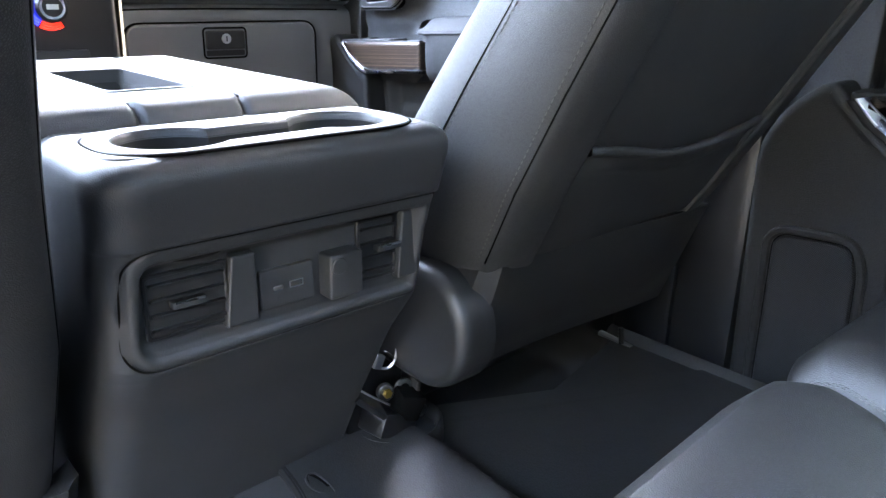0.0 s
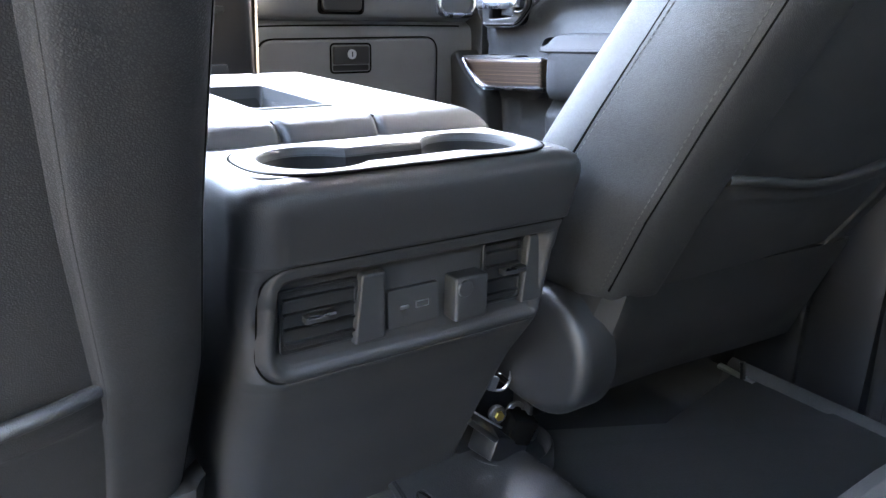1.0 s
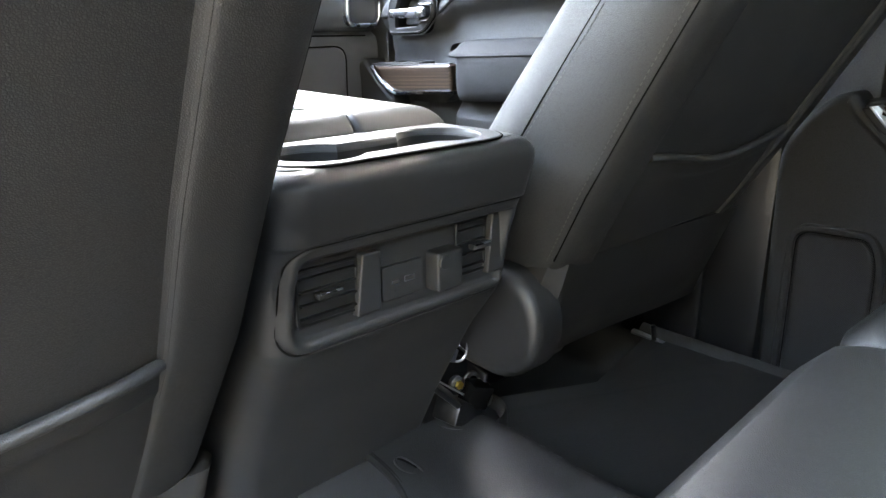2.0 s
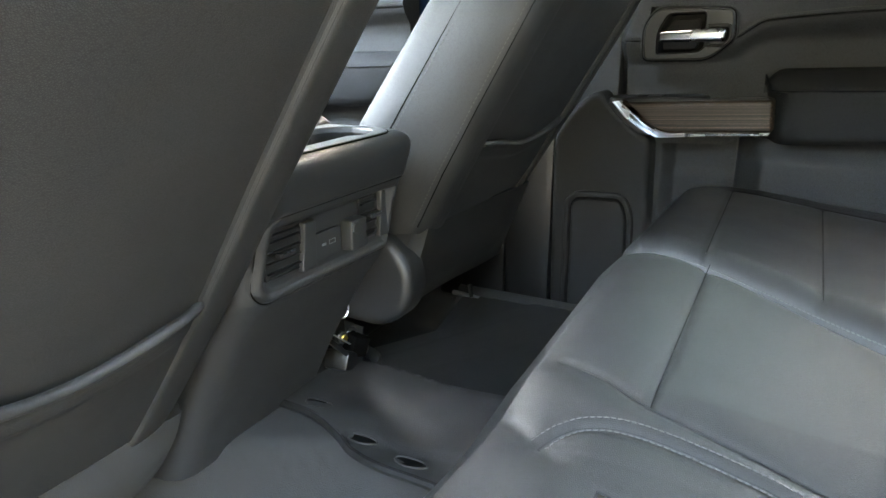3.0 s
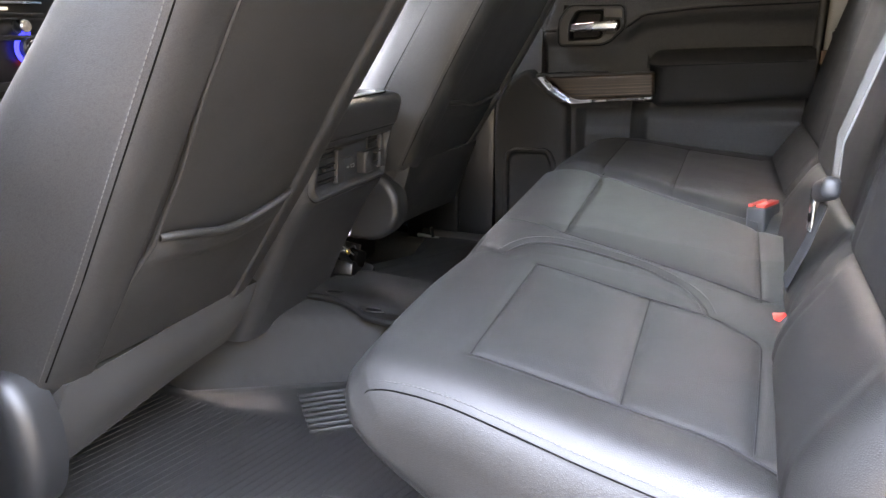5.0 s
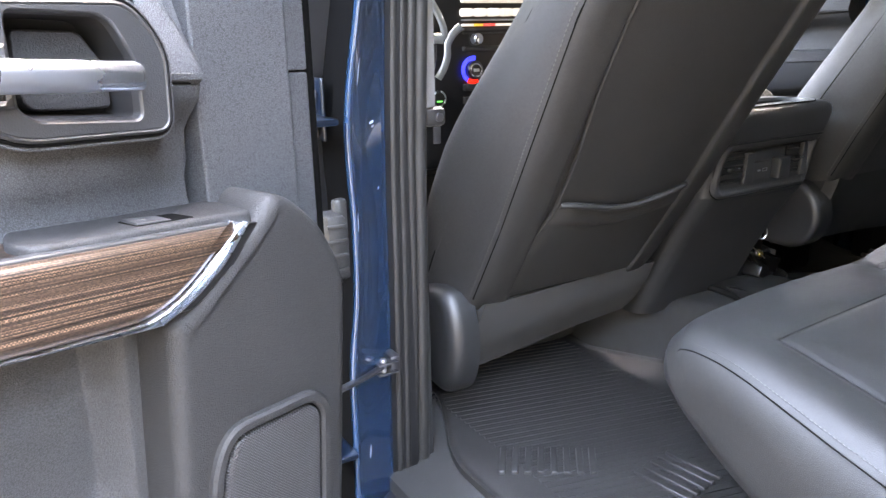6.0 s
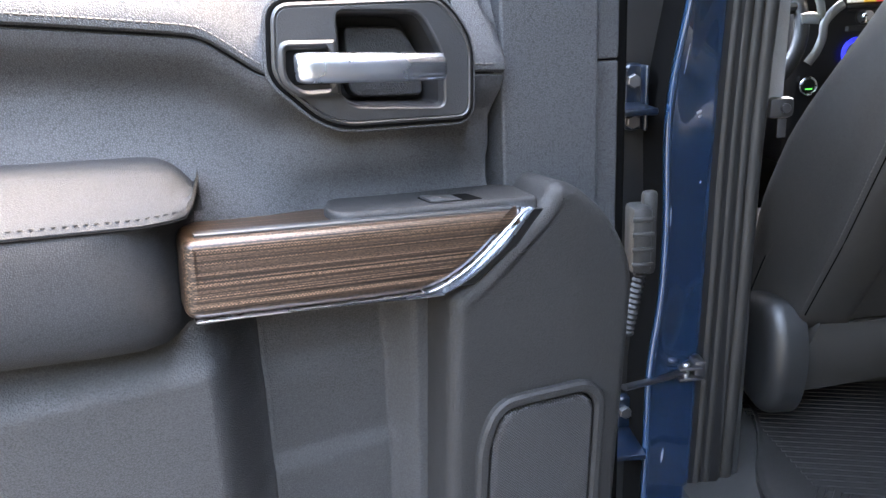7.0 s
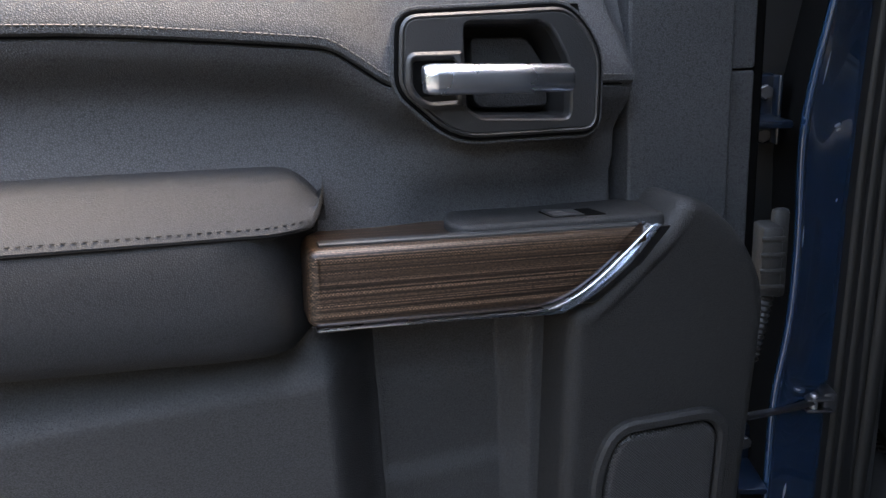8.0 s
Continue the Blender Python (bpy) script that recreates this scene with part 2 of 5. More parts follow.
def rings(bm, loops, closed=True, caps=(True, True)):
    """Skins a list of vertex loops of one length."""
    vs = [[bm.verts.new(p) for p in loop] for loop in loops]
    k = len(vs[0])
    for a, b in zip(vs, vs[1:]):
        for i in range(k if closed else k - 1):
            j = (i + 1) % k
            bm.faces.new((a[i], a[j], b[j], b[i]))
    if caps[0]:
        bm.faces.new(vs[0][::-1])
    if caps[1]:
        bm.faces.new(vs[-1])
    return vs


def inset2(loop, d):
    """The outline moved inwards by d."""
    k = len(loop)
    area = sum(loop[i][0] * loop[(i + 1) % k][1] - loop[(i + 1) % k][0] * loop[i][1] for i in range(k))
    sg = 1 if area > 0 else -1
    out = []
    for i in range(k):
        a, p, b = Vector(loop[i - 1]), Vector(loop[i]), Vector(loop[(i + 1) % k])
        t = (b - a)
        t = t.normalized() if t.length > 1e-9 else Vector((1, 0))
        out.append(p + Vector((-t.y, t.x)) * d * sg)
    return out


def slab(loop, w0, w1, bevel, m, bm=None, steps=3, hole=None):
    """An outline in the plane (a, b) from depth w0 to w1, its edge at w1 rounded; m takes (a, b, w) to the world."""
    bm = bm or bmesh.new()
    sgn = 1 if w1 > w0 else -1
    ls = [(0.0, w0), (0.0, w1 - sgn * bevel)]
    for s in range(1, steps + 1):
        t = s / steps * math.pi / 2
        ls.append((bevel * (1 - math.cos(t)), w1 - sgn * bevel * (1 - math.sin(t))))
    ls.append((bevel * 1.25, w1))
    rings(bm, [[m @ Vector((p[0], p[1], w)) for p in (inset2(loop, d) if d else loop)] for d, w in ls])
    bm.faces.ensure_lookup_table()
    bmesh.ops.triangulate(bm, faces=[bm.faces[-1]], ngon_method="EAR_CLIP")
    return bm


def frame_ring(outer, inner, w0, w1, bevel, m, bm=None):
    """A ring between two outlines of equal count, from w0 to w1."""
    bm = bm or bmesh.new()
    ls = [(outer, w0), (outer, w1 - bevel), (inset2(outer, bevel), w1), (inset2(inner, -bevel), w1), (inner, w1 - bevel), (inner, w0)]
    rings(bm, [[m @ Vector((p[0], p[1], w)) for p in lo] for lo, w in ls], caps=(False, False))
    return bm


def tube(points, r, sides=8, closed=False, bm=None, flat=1.0, up=None):
    bm = bm or bmesh.new()
    pts = [Vector(p) for p in points]
    k = len(pts)
    loops, prev = [], None
    for i, p in enumerate(pts):
        a = pts[i - 1] if (i or closed) else p
        b = pts[(i + 1) % k] if (i < k - 1 or closed) else p
        d = (b - a).normalized()
        ref = Vector(up) if up else (prev if prev is not None else Vector((0.3, 0.2, 0.93)))
        s = d.cross(ref)
        if s.length < 1e-5:
            s = d.cross(Vector((1, 0, 0)))
        s.normalize()
        n = s.cross(d)
        prev = n
        rr = r[i] if isinstance(r, (list, tuple)) else r
        loops.append([p + (s * math.cos(q) + n * math.sin(q) * flat) * rr for q in (2 * math.pi * j / sides for j in range(sides))])
    if closed:
        loops.append(loops[0])
        rings(bm, loops, caps=(False, False))
        bmesh.ops.remove_doubles(bm, verts=bm.verts, dist=1e-7)
    else:
        rings(bm, loops)
    return bm


def stitches(points, step=0.0055, size=0.0034, r=0.00055, lift=(0, 0, 0)):
    """A row of thread stitches along a line, in one mesh."""
    bm = bmesh.new()
    pts = [Vector(p) + Vector(lift) for p in points]
    run, nxt = 0.0, 0.0
    for a, b in zip(pts, pts[1:]):
        L = (b - a).length
        d = (b - a).normalized() if L > 1e-9 else Vector((1, 0, 0))
        while nxt <= run + L:
            p = a + d * (nxt - run)
            tube([p, p + d * size * 0.5, p + d * size], [r * 0.6, r, r * 0.6], 4, bm=bm)
            nxt += step
        run += L
    return bm


def grid(fn, us, vs, bm=None, wrap=False):
    bm = bm or bmesh.new()
    g = [[bm.verts.new(fn(u, v)) for v in vs] for u in us]
    for i in range(len(us) - 1):
        for j in range(len(vs) - 1):
            bm.faces.new((g[i][j], g[i + 1][j], g[i + 1][j + 1], g[i][j + 1]))
    return bm, g


def skirt(bm, g, shift):
    """Closes a grid into a body: its border drops to shift(co) and is capped."""
    border = [g[i][0] for i in range(len(g))] + g[-1][1:] + [g[i][-1] for i in range(len(g) - 2, -1, -1)] + g[0][-2:0:-1]
    low = [bm.verts.new(shift(v.co)) for v in border]
    k = len(border)
    for i in range(k):
        j = (i + 1) % k
        bm.faces.new((border[i], low[i], low[j], border[j]))
    bm.faces.new(low)
    return bm


def box(x0, x1, y0, y1, z0, z1, bevel=0.0, m=I4, bm=None, segments=2):
    own = bmesh.new()
    bmesh.ops.create_cube(own, size=1)
    for v in own.verts:
        v.co = Vector(((x0 + x1) / 2 + v.co.x * (x1 - x0), (y0 + y1) / 2 + v.co.y * (y1 - y0), (z0 + z1) / 2 + v.co.z * (z1 - z0)))
    if bevel:
        bmesh.ops.bevel(own, geom=own.edges, offset=bevel, segments=segments, affect="EDGES", profile=0.5)
    for v in own.verts:
        v.co = m @ v.co
    if bm is None:
        return own
    merge(bm, own)
    return bm


def merge(bm, other):
    seen = {v: bm.verts.new(v.co) for v in other.verts}
    for f in other.faces:
        bm.faces.new([seen[v] for v in f.verts])
    other.free()
    return bm


def disc(c, axis, r, depth, sides=24, bevel=0.0, bm=None):
    """A short round post that starts at c and runs along axis."""
    bm = bm or bmesh.new()
    ax = Vector(axis).normalized()
    s = ax.cross(Vector((0.21, 0.93, 0.3))).normalized()
    n = ax.cross(s)
    prof = [(r, 0), (r, depth - bevel), (r - bevel, depth)] if bevel else [(r, 0), (r, depth)]
    rings(bm, [[Vector(c) + ax * h + (s * math.cos(q) + n * math.sin(q)) * rr for q in (2 * math.pi * j / sides for j in range(sides))] for rr, h in prof])
    return bm


def sheet_with_hole(outer, inner, z, name, drop, lip, parent, mat, label="", m=I4):
    """A flat sheet between two outlines: walls go down inside the hole by drop, the outer edge by lip."""
    bm = bmesh.new()
    vo, vi = [[bm.verts.new(m @ Vector((p[0], p[1], z))) for p in lo] for lo in (outer, inner)]
    es = [bm.edges.new((lo[i], lo[(i + 1) % len(lo)])) for lo in (vo, vi) for i in range(len(lo))]
    bmesh.ops.triangle_fill(bm, use_beauty=True, use_dissolve=False, edges=es)
    inside = [[p for p in inner], inset2(inner, 0.0014), inset2(inner, 0.002), inset2(inner, 0.002 + 0.05 * drop), inset2(inner, 0.002 + 0.15 * drop)]
    for base, lines in ((vi, list(zip(inside[1:], (z - 0.0012, z - 0.0035, z - drop * 0.7, z - drop)))), (vo, [(inset2(outer, -0.0012), z - 0.001), (inset2(outer, -0.002), z - lip)])):
        last = base
        for lo, h in lines:
            nxt = [bm.verts.new(m @ Vector((p[0], p[1], h))) for p in lo]
            k = len(last)
            for i in range(k):
                j = (i + 1) % k
                bm.faces.new((last[i], last[j], nxt[j], nxt[i]))
            last = nxt
        if base is vi and drop > 0.02:
            bm.faces.new(last)
    return part(name, bm, mat, parent, label)

# ---- cab structure ----
FLOOR_Z = 0.475


def tag_structure(ob, label, category):
    return tagged(ob, label, category, kind="structure")


tag_structure(part("ground", box(-60, 60, -60, 60, -0.06, 0.0), GROUND), "pale dry asphalt ground round the truck", "ground")


# unseen dark ring, added to keep low sky light off the cab
bm = bmesh.new()
rnd = random.Random(4)
ring = [(13.0 + 1.2 * math.sin(3 * q) + rnd.uniform(-0.4, 0.4), q, 7.1 + 0.8 * math.sin(5 * q + 1) + rnd.uniform(-0.3, 0.3)) for q in (2 * math.pi * i / 90 for i in range(90))]
rings(bm, [[Vector((r * math.cos(q), r * math.sin(q), 0)) for r, q, h in ring], [Vector((r * math.cos(q), r * math.sin(q), h)) for r, q, h in ring],
           [Vector(((r + 1.2) * math.cos(q), (r + 1.2) * math.sin(q), h)) for r, q, h in ring], [Vector(((r + 1.2) * math.cos(q), (r + 1.2) * math.sin(q), 0)) for r, q, h in ring]], caps=(False, False))
tag_structure(part("backdrop", bm, SKY_BLOCK), "unseen dark ring added to block low sky light", "backdrop")


def tunnel_edge(y):
    """Foot of the tunnel on the driver side; it widens towards the front."""
    return -0.050 - 0.55 * min(0.27, max(0.0, y))


def floor_height(x, y):
    """Cab floor with the raised tunnel along the middle."""
    t = sm(0.0, 0.075, x - tunnel_edge(y)) * (1 - sm(0.205, 0.275, x))
    return FLOOR_Z + 0.128 * t + 0.05 * sm(0.28, 0.5, y) + 0.062 * sm(0.675, 0.745, x)


bm, g = grid(lambda x, y: Vector((x, y, floor_height(x, y))), spread(-0.80, 0.80, 110), spread(-1.1, 1.5, 130))
tag_structure(part("floor", skirt(bm, g, lambda c: Vector((c.x, c.y, 0.36))), CARPET), "black carpeted cab floor with a raised tunnel", "floor")

# underside unseen; dark tone and long front edge added to hold back light
tag_structure(part("ceiling", box(-0.86, 0.86, -1.15, 1.08, 1.80, 1.86, 0.02), HEADLINER), "dark grey fabric headliner above the cab", "ceiling")
# rear wall with a window opening
bm = box(-0.86, 0.86, -1.2, -1.15, 0.36, 1.38)
box(-0.86, -0.62, -1.2, -1.15, 1.38, 1.85, bm=bm)
box(0.62, 0.86, -1.2, -1.15, 1.38, 1.85, bm=bm)
box(-0.62, 0.62, -1.2, -1.15, 1.72, 1.85, bm=bm)
tag_structure(part("wall_back", bm, PLASTIC), "dark trimmed rear wall of the cab with a window", "wall")
tag_structure(part("window_1", box(-0.625, 0.625, -1.178, -1.172, 1.375, 1.725), REAR_TINT), "lightly tinted rear window", "window")
# firewall below the windscreen
tag_structure(part("wall_front", box(-0.95, 0.95, 1.5, 1.55, 0.36, 1.32), PLASTIC), "dark firewall behind the dashboard", "wall")


def side_wall(sgn):
    """Cab side: sill, roof rail and pillars; the gaps are the door openings."""
    bm = box(sgn * 0.80, sgn * 1.0, -1.2, 1.55, 0.30, 0.45, 0.015)
    box(sgn * 0.80, sgn * 0.92, -1.2, 1.10, 1.74, 1.86, 0.02, bm=bm)
    for y0, y1 in ((-1.25, -1.02), (0.085, 0.20)):
        box(sgn * 0.755, sgn * 0.90, y0, y1, 0.42, 1.80, 0.012, bm=bm)
    return bm


bm = side_wall(1)
box(0.765, 0.96, -0.02, 0.26, 0.42, 1.36, 0.02, bm=bm)
tag_structure(part("wall_right", bm, PLASTIC_DARK), "passenger side sill, pillars and roof rail", "wall")
tag_structure(part("wall_left", side_wall(-1), PLASTIC_DARK), "driver side sill, pillars and roof rail", "wall")
# windscreen pillars
for sgn in (-1, 1):
    bm = tube([(sgn * 0.86, 1.45, 1.25), (sgn * 0.82, 1.1, 1.55), (sgn * 0.78, 0.62, 1.8)], 0.045, 8)
    tag_structure(part("windscreen_pillar", bm, PLASTIC), "dark windscreen pillar", "pillar")
# front door on the driver side, shut, as a plain closing wall
bm = box(-0.95, -0.745, 0.22, 1.45, 0.42, 1.28, 0.02)
tag_structure(part("wall_front_left", bm, DOOR_PLASTIC), "shut front door of the driver side", "wall")

# ---- doors ----
HINGE = Vector((-0.993, 0.059, 0))
OPEN = radians(68.1)


def door_frame_left(angle):
    """Takes (along the door, height, inwards) to the world for the open driver-side rear door."""
    u = Vector((-math.sin(angle), -math.cos(angle), 0))
    n = Vector((math.cos(angle), -math.sin(angle), 0))
    return Matrix(((u.x, 0, n.x, HINGE.x), (u.y, 0, n.y, HINGE.y), (0, 1, 0, 0), (0, 0, 0, 1)))


def door_frame_right(y):
    return Matrix(((0, 0, -1, 0.993), (-1, 0, 0, y), (0, 1, 0, 0), (0, 0, 0, 1)))


SEAM = [(0.203, 1.1303), (0.24, 1.1326), (0.408, 1.1405), (0.4155, 1.1418), (0.4236, 1.146), (0.4392, 1.1575), (0.4545, 1.168), (0.4661, 1.1725), (0.4933, 1.1761), (0.566, 1.1839), (0.632, 1.1893), (0.85, 1.198), (1.04, 1.203)]


def seam_z(u):
    for (a, za), (b, zb) in zip(SEAM, SEAM[1:]):
        if u <= b:
            return za + (zb - za) * max(0, (u - a)) / (b - a)
    return SEAM[-1][1]


def upper_depth(u, z):
    s = seam_z(u)
    w = 0.236 - 0.40 * max(0, z - s - 0.012)
    below = s - z
    if below > 0:
        # rounded lip, then the hollow under the padded ledge
        w = 0.2335 - 0.003 * sm(0.0, 0.006, below) - 0.030 * sm(0.004, 0.045, below) + 0.014 * sm(0.06, 0.14, below)
        w += 0.016 * (1 - sm(0.02, 0.11, abs(u - 0.33))) * (1 - 0.6 * sm(0.06, 0.10, below))
    w -= 0.005 * math.exp(-((z - s) / 0.0016) ** 2)
    if 0.256 < u < 0.367 and 1.1035 < z < 1.1925:
        w = min(w, 0.185)   # opening behind the handle
    w -= 0.013 * (1 - sm(1.040, 1.070, z)) * (1 - sm(0.375, 0.43, u))   # hollow over the switch shelf
    w -= 0.03 * (1 - sm(0.195, 0.215, u - 0.016 * sm(1.145, 1.20, z)))
    return w


def lower_depth(u, z):
    bulge = sm(0.43, 0.492, u)
    w = 0.178 + 0.074 * bulge * (1 - 0.42 * sm(0.915, 0.958, z))
    w += 0.030 * (1 - sm(0.293, 0.322, u))
    well = (1 - bulge) * sm(0.295, 0.325, u)
    w += well * (0.006 * (1 - sm(0.862, 0.890, z)) + 0.006 * (1 - sm(0.764, 0.792, z)))
    w -= 0.0025 * math.exp(-((u - 0.436) / 0.0015) ** 2)
    w -= 0.02 * sm(0.60, 0.52, z)
    return w


def build_door(name, m, label, glass):
    base = m @ Vector((0.5, 0.45, 0.1))
    d = thing(name, base, label, "car door")
    U1, UT = 1.05, 0.862   # steel shell and trim end here
    # body shell with painted skin
    bm = slab(rounded([(0.07, 0.45), (U1, 0.45), (U1, 1.36), (0.07, 1.36)], 0.02), 0.035, 0.16, 0.006, m)
    part("door_shell", bm, PAINT, d, "blue painted steel shell")
    # added black strip, paints the dark gap beside the hinge edge
    part("edge_shade", slab(rounded([(0.045, 0.46), (0.068, 0.46), (0.068, 1.36), (0.045, 1.36)], 0.008), 0.04, 0.19, 0.006, m), BLACK, d, "added black strip for the shaded gap at the door edge")
    bm = bmesh.new()
    for a in ([(0.05, 1.33), (0.05, 1.40), (0.14, 1.74), (U1 - 0.05, 1.74), (U1, 1.36)],):
        tube([m @ Vector((p[0], p[1], 0.12 - 0.12 * sm(1.36, 1.76, p[1]))) for p in a], 0.028, 8, bm=bm)
    part("window_frame", bm, PLASTIC_DARK, d)
    pane = rounded([(0.06, 1.34), (U1 - 0.02, 1.34), (U1 - 0.06, 1.73), (0.15, 1.73)], 0.02)
    ob = part("pane", slab(pane, 0.098, 0.102, 0.001, m), glass, d)
    ob.visible_shadow = glass is TINT
    # padded upper
    offs = [-0.20, -0.17, -0.14, -0.12, -0.10, -0.08, -0.065, -0.05, -0.04, -0.03, -0.022, -0.015, -0.01, -0.006, -0.004, -0.0025, -0.0012, 0, 0.0012, 0.0025, 0.004, 0.006, 0.01, 0.02, 0.04, 0.050, 0.0555, 0.063, 0.07, 0.10, 0.14, 0.18]
    bm, g = grid(lambda u, o: m @ Vector((u, seam_z(u) + o, upper_depth(u, seam_z(u) + o))), spread(0.198, UT - 0.01, 130), offs)
    part("upper_panel", skirt(bm, g, lambda c: c - (m.to_3x3() @ Vector((0, 0, 0.09)))), DOOR_SKIN, d, "padded grained vinyl upper")
    for seam in ([(u, z) for u, z in SEAM[3:-1] if u < UT], [(0.208, 1.1306), (0.225, 1.1317), (0.240, 1.1326)]):
        line = curve([m @ Vector((u, z + 0.0075, upper_depth(u, z + 0.0075) + 0.0006)) for u, z in seam], 8)
        part("stitching", stitches(line, step=0.0048, size=0.0034, r=0.0008), THREAD_LIGHT, d)
        line = curve([m @ Vector((u, z, upper_depth(u, z) + 0.0006)) for u, z in seam], 8)
        part("seam", tube(line, 0.0011, 6), BLACK, d)
    # hard strip at the hinge side
    bm = slab(rounded([(0.092, 0.97), (0.199, 0.97), (0.199, 1.385), (0.092, 1.385)], 0.006), 0.12, 0.204, 0.003, m)
    part("front_strip", bm, DOOR_SKIN, d)
    bm = slab(rounded([(0.062, 0.90), (0.090, 0.90), (0.090, 1.1315), (0.062, 1.1315)], 0.004), 0.12, 0.196, 0.002, m)
    slab(rounded([(0.062, 1.1335), (0.090, 1.1335), (0.090, 1.385), (0.062, 1.385)], 0.004), 0.12, 0.196, 0.002, m, bm=bm)
    part("edge_strip", bm, DOOR_SKIN, d)
    # the lower half leans outwards towards the sill
    top, m = m, m @ Matrix(((1, 0, 0, 0), (0, 1, 0, 0), (0, 0.10, 1, -0.098), (0, 0, 0, 1)))
    # lower panel
    def low(u, z):
        z += 0.10 * max(0, u - 0.50) * sm(0.80, 0.958, z)
        return m @ Vector((u, z, lower_depth(u, z)))
    bm, g = grid(low, spread(0.272, 0.345, 40) + spread(0.35, 0.426, 12) + spread(0.430, 0.50, 44) + spread(0.51, UT - 0.01, 20), spread(0.46, 0.74, 12) + spread(0.745, 0.958, 70))
    part("lower_panel", skirt(bm, g, lambda c: c - (m.to_3x3() @ Vector((0, 0, 0.08)))), LOWER_LIT, d, "moulded lower panel with a map pocket")
    # bulging column that carries the loudspeaker
    col = rounded([(0.290, 0.46), (0.283, 0.944), (0.262, 0.955), (0.225, 0.985), (0.196, 1.014), (0.180, 1.0375), (0.157, 1.030), (0.118, 0.998), (0.082, 0.94), (0.078, 0.46)],
                  [0.02, 0.02, 0.03, 0.03, 0.02, 0.02, 0.05, 0.05, 0.06, 0.02], 6)
    part("speaker_column", slab(col, 0.12, 0.262, 0.014, m, steps=6), DOOR_PLASTIC, d)
    # loudspeaker
    fr_o = rounded([(0.264, 0.50), (0.2585, 0.79), (0.239, 0.833), (0.134, 0.828), (0.112, 0.806), (0.107, 0.50)], [0.03, 0.03, 0.03, 0.02, 0.02, 0.03], 6)
    fr_i = inset2(fr_o, 0.0125)
    part("speaker_rim", frame_ring(fr_o, fr_i, 0.25, 0.270, 0.003, m), DOOR_PLASTIC, d)
    part("speaker_gap", frame_ring(inset2(fr_o, 0.0115), inset2(fr_o, 0.0165), 0.25, 0.2630, 0.0005, m), BLACK, d)
    gr = inset2(fr_o, 0.0150)
    part("speaker_grille", slab(gr, 0.25, 0.2705, 0.006, m, steps=5), GRILLE, d, "fine perforated speaker grille", along=m)
    m = top
    # switch shelf
    shelf = rounded([(0.188, 0.19), (0.196, 0.260), (0.376, 0.260), (0.384, 0.235), (0.366, 0.19)], [0.002, 0.006, 0.02, 0.025, 0.02], 6)
    mz = m @ Matrix(((1, 0, 0, 0), (0.06, 0, 1, -0.0168), (0, 1, 0, 0), (0, 0, 0, 1)))   # rises with the wood
    part("switch_shelf", slab(shelf, 0.985, 1.030, 0.004, mz), DOOR_PLASTIC, d)
    sw = rounded([(0.250, 0.226), (0.247, 0.252), (0.296, 0.252), (0.298, 0.226)], 0.002, 2)
    s = part("window_switch", slab(sw, 1.026, 1.0306, 0.0006, mz), BLACK, d, "black window switch recess")
    bm = box(0.2655, 0.2955, 0.2275, 0.2505, 1.0285, 1.0318, 0.0010)
    for v in bm.verts:
        v.co = mz @ Vector((v.co.x, v.co.y, v.co.z + 0.06 * (v.co.x - 0.28)))
    part("rocker", bm, CONSOLE_TOP, s, "satin grey rocker")
    part("mark", slab(rounded([(0.2815, 0.237), (0.2815, 0.2405), (0.2865, 0.2405), (0.2865, 0.237)], 0.0015, 3), 1.0310, 1.0324, 0.0002, mz), THREAD, s)
    # wood and chrome
    back = rounded([(0.497, 1.030), (0.19, 1.014), (0.22, 0.984), (0.262, 0.956), (0.494, 0.968)], 0.004, 3)
    part("trim_backing", slab(back, 0.20, 0.2615, 0.002, m), PLASTIC_DARK, d)
    part("trim_ledge", slab(rounded([(0.487, 1.0385), (0.487, 1.030), (0.225, 1.012), (0.225, 1.0208)], 0.001, 2), 0.257, 0.2665, 0.0015, m), CONSOLE_TOP, d, "satin grey ledge over the wood")
    edge = [(0.2190, 1.0205), (0.2463, 0.9985), (0.2655, 0.9838), (0.2832, 0.9732), (0.3013, 0.9660), (0.3189, 0.9636), (0.370, 0.9668), (0.430, 0.9715), (0.4944, 0.9766)]
    wood = rounded([(0.5005, 0.982), (0.4965, 1.0365), (0.222, 1.0180), *edge[1:-1], (0.4950, 0.9765)], [0.008, 0.008, 0.002] + [0.012] * 7 + [0.006], 4)
    lean = Matrix(((1, 0, 0, 0), (0.066, 1, 0, 0), (0, 0, 1, 0), (0, 0, 0, 1)))   # the grain runs along the trim
    part("wood_trim", slab(wood, 0.20, 0.2755, 0.008, m, steps=6), WOOD, d, "striped brown wood trim", along=m @ lean)
    outer = [(0.2030, 1.0165), (0.2290, 0.9890), (0.2480, 0.9750), (0.2658, 0.9642), (0.2869, 0.9556), (0.3024, 0.9535), (0.3706, 0.9608), (0.430, 0.9662), (0.4925, 0.9712)]
    ins, outs = curve([(*p, 0) for p in edge], 8), curve([(*p, 0) for p in outer], 8)
    loops = []
    for p, q in zip(ins, outs):
        loops.append([m @ Vector((p.x + (q.x - p.x) * k, p.y + (q.y - p.y) * k, w)) for k, w in ((-0.06, 0.255), (-0.06, 0.2752), (0.0, 0.2768), (0.09, 0.2768), (0.15, 0.2745), (0.18, 0.2715), (0.50, 0.2665), (0.82, 0.2625), (0.87, 0.2660), (0.94, 0.2660), (1.0, 0.2640), (1.0, 0.250))])
    bm = bmesh.new()
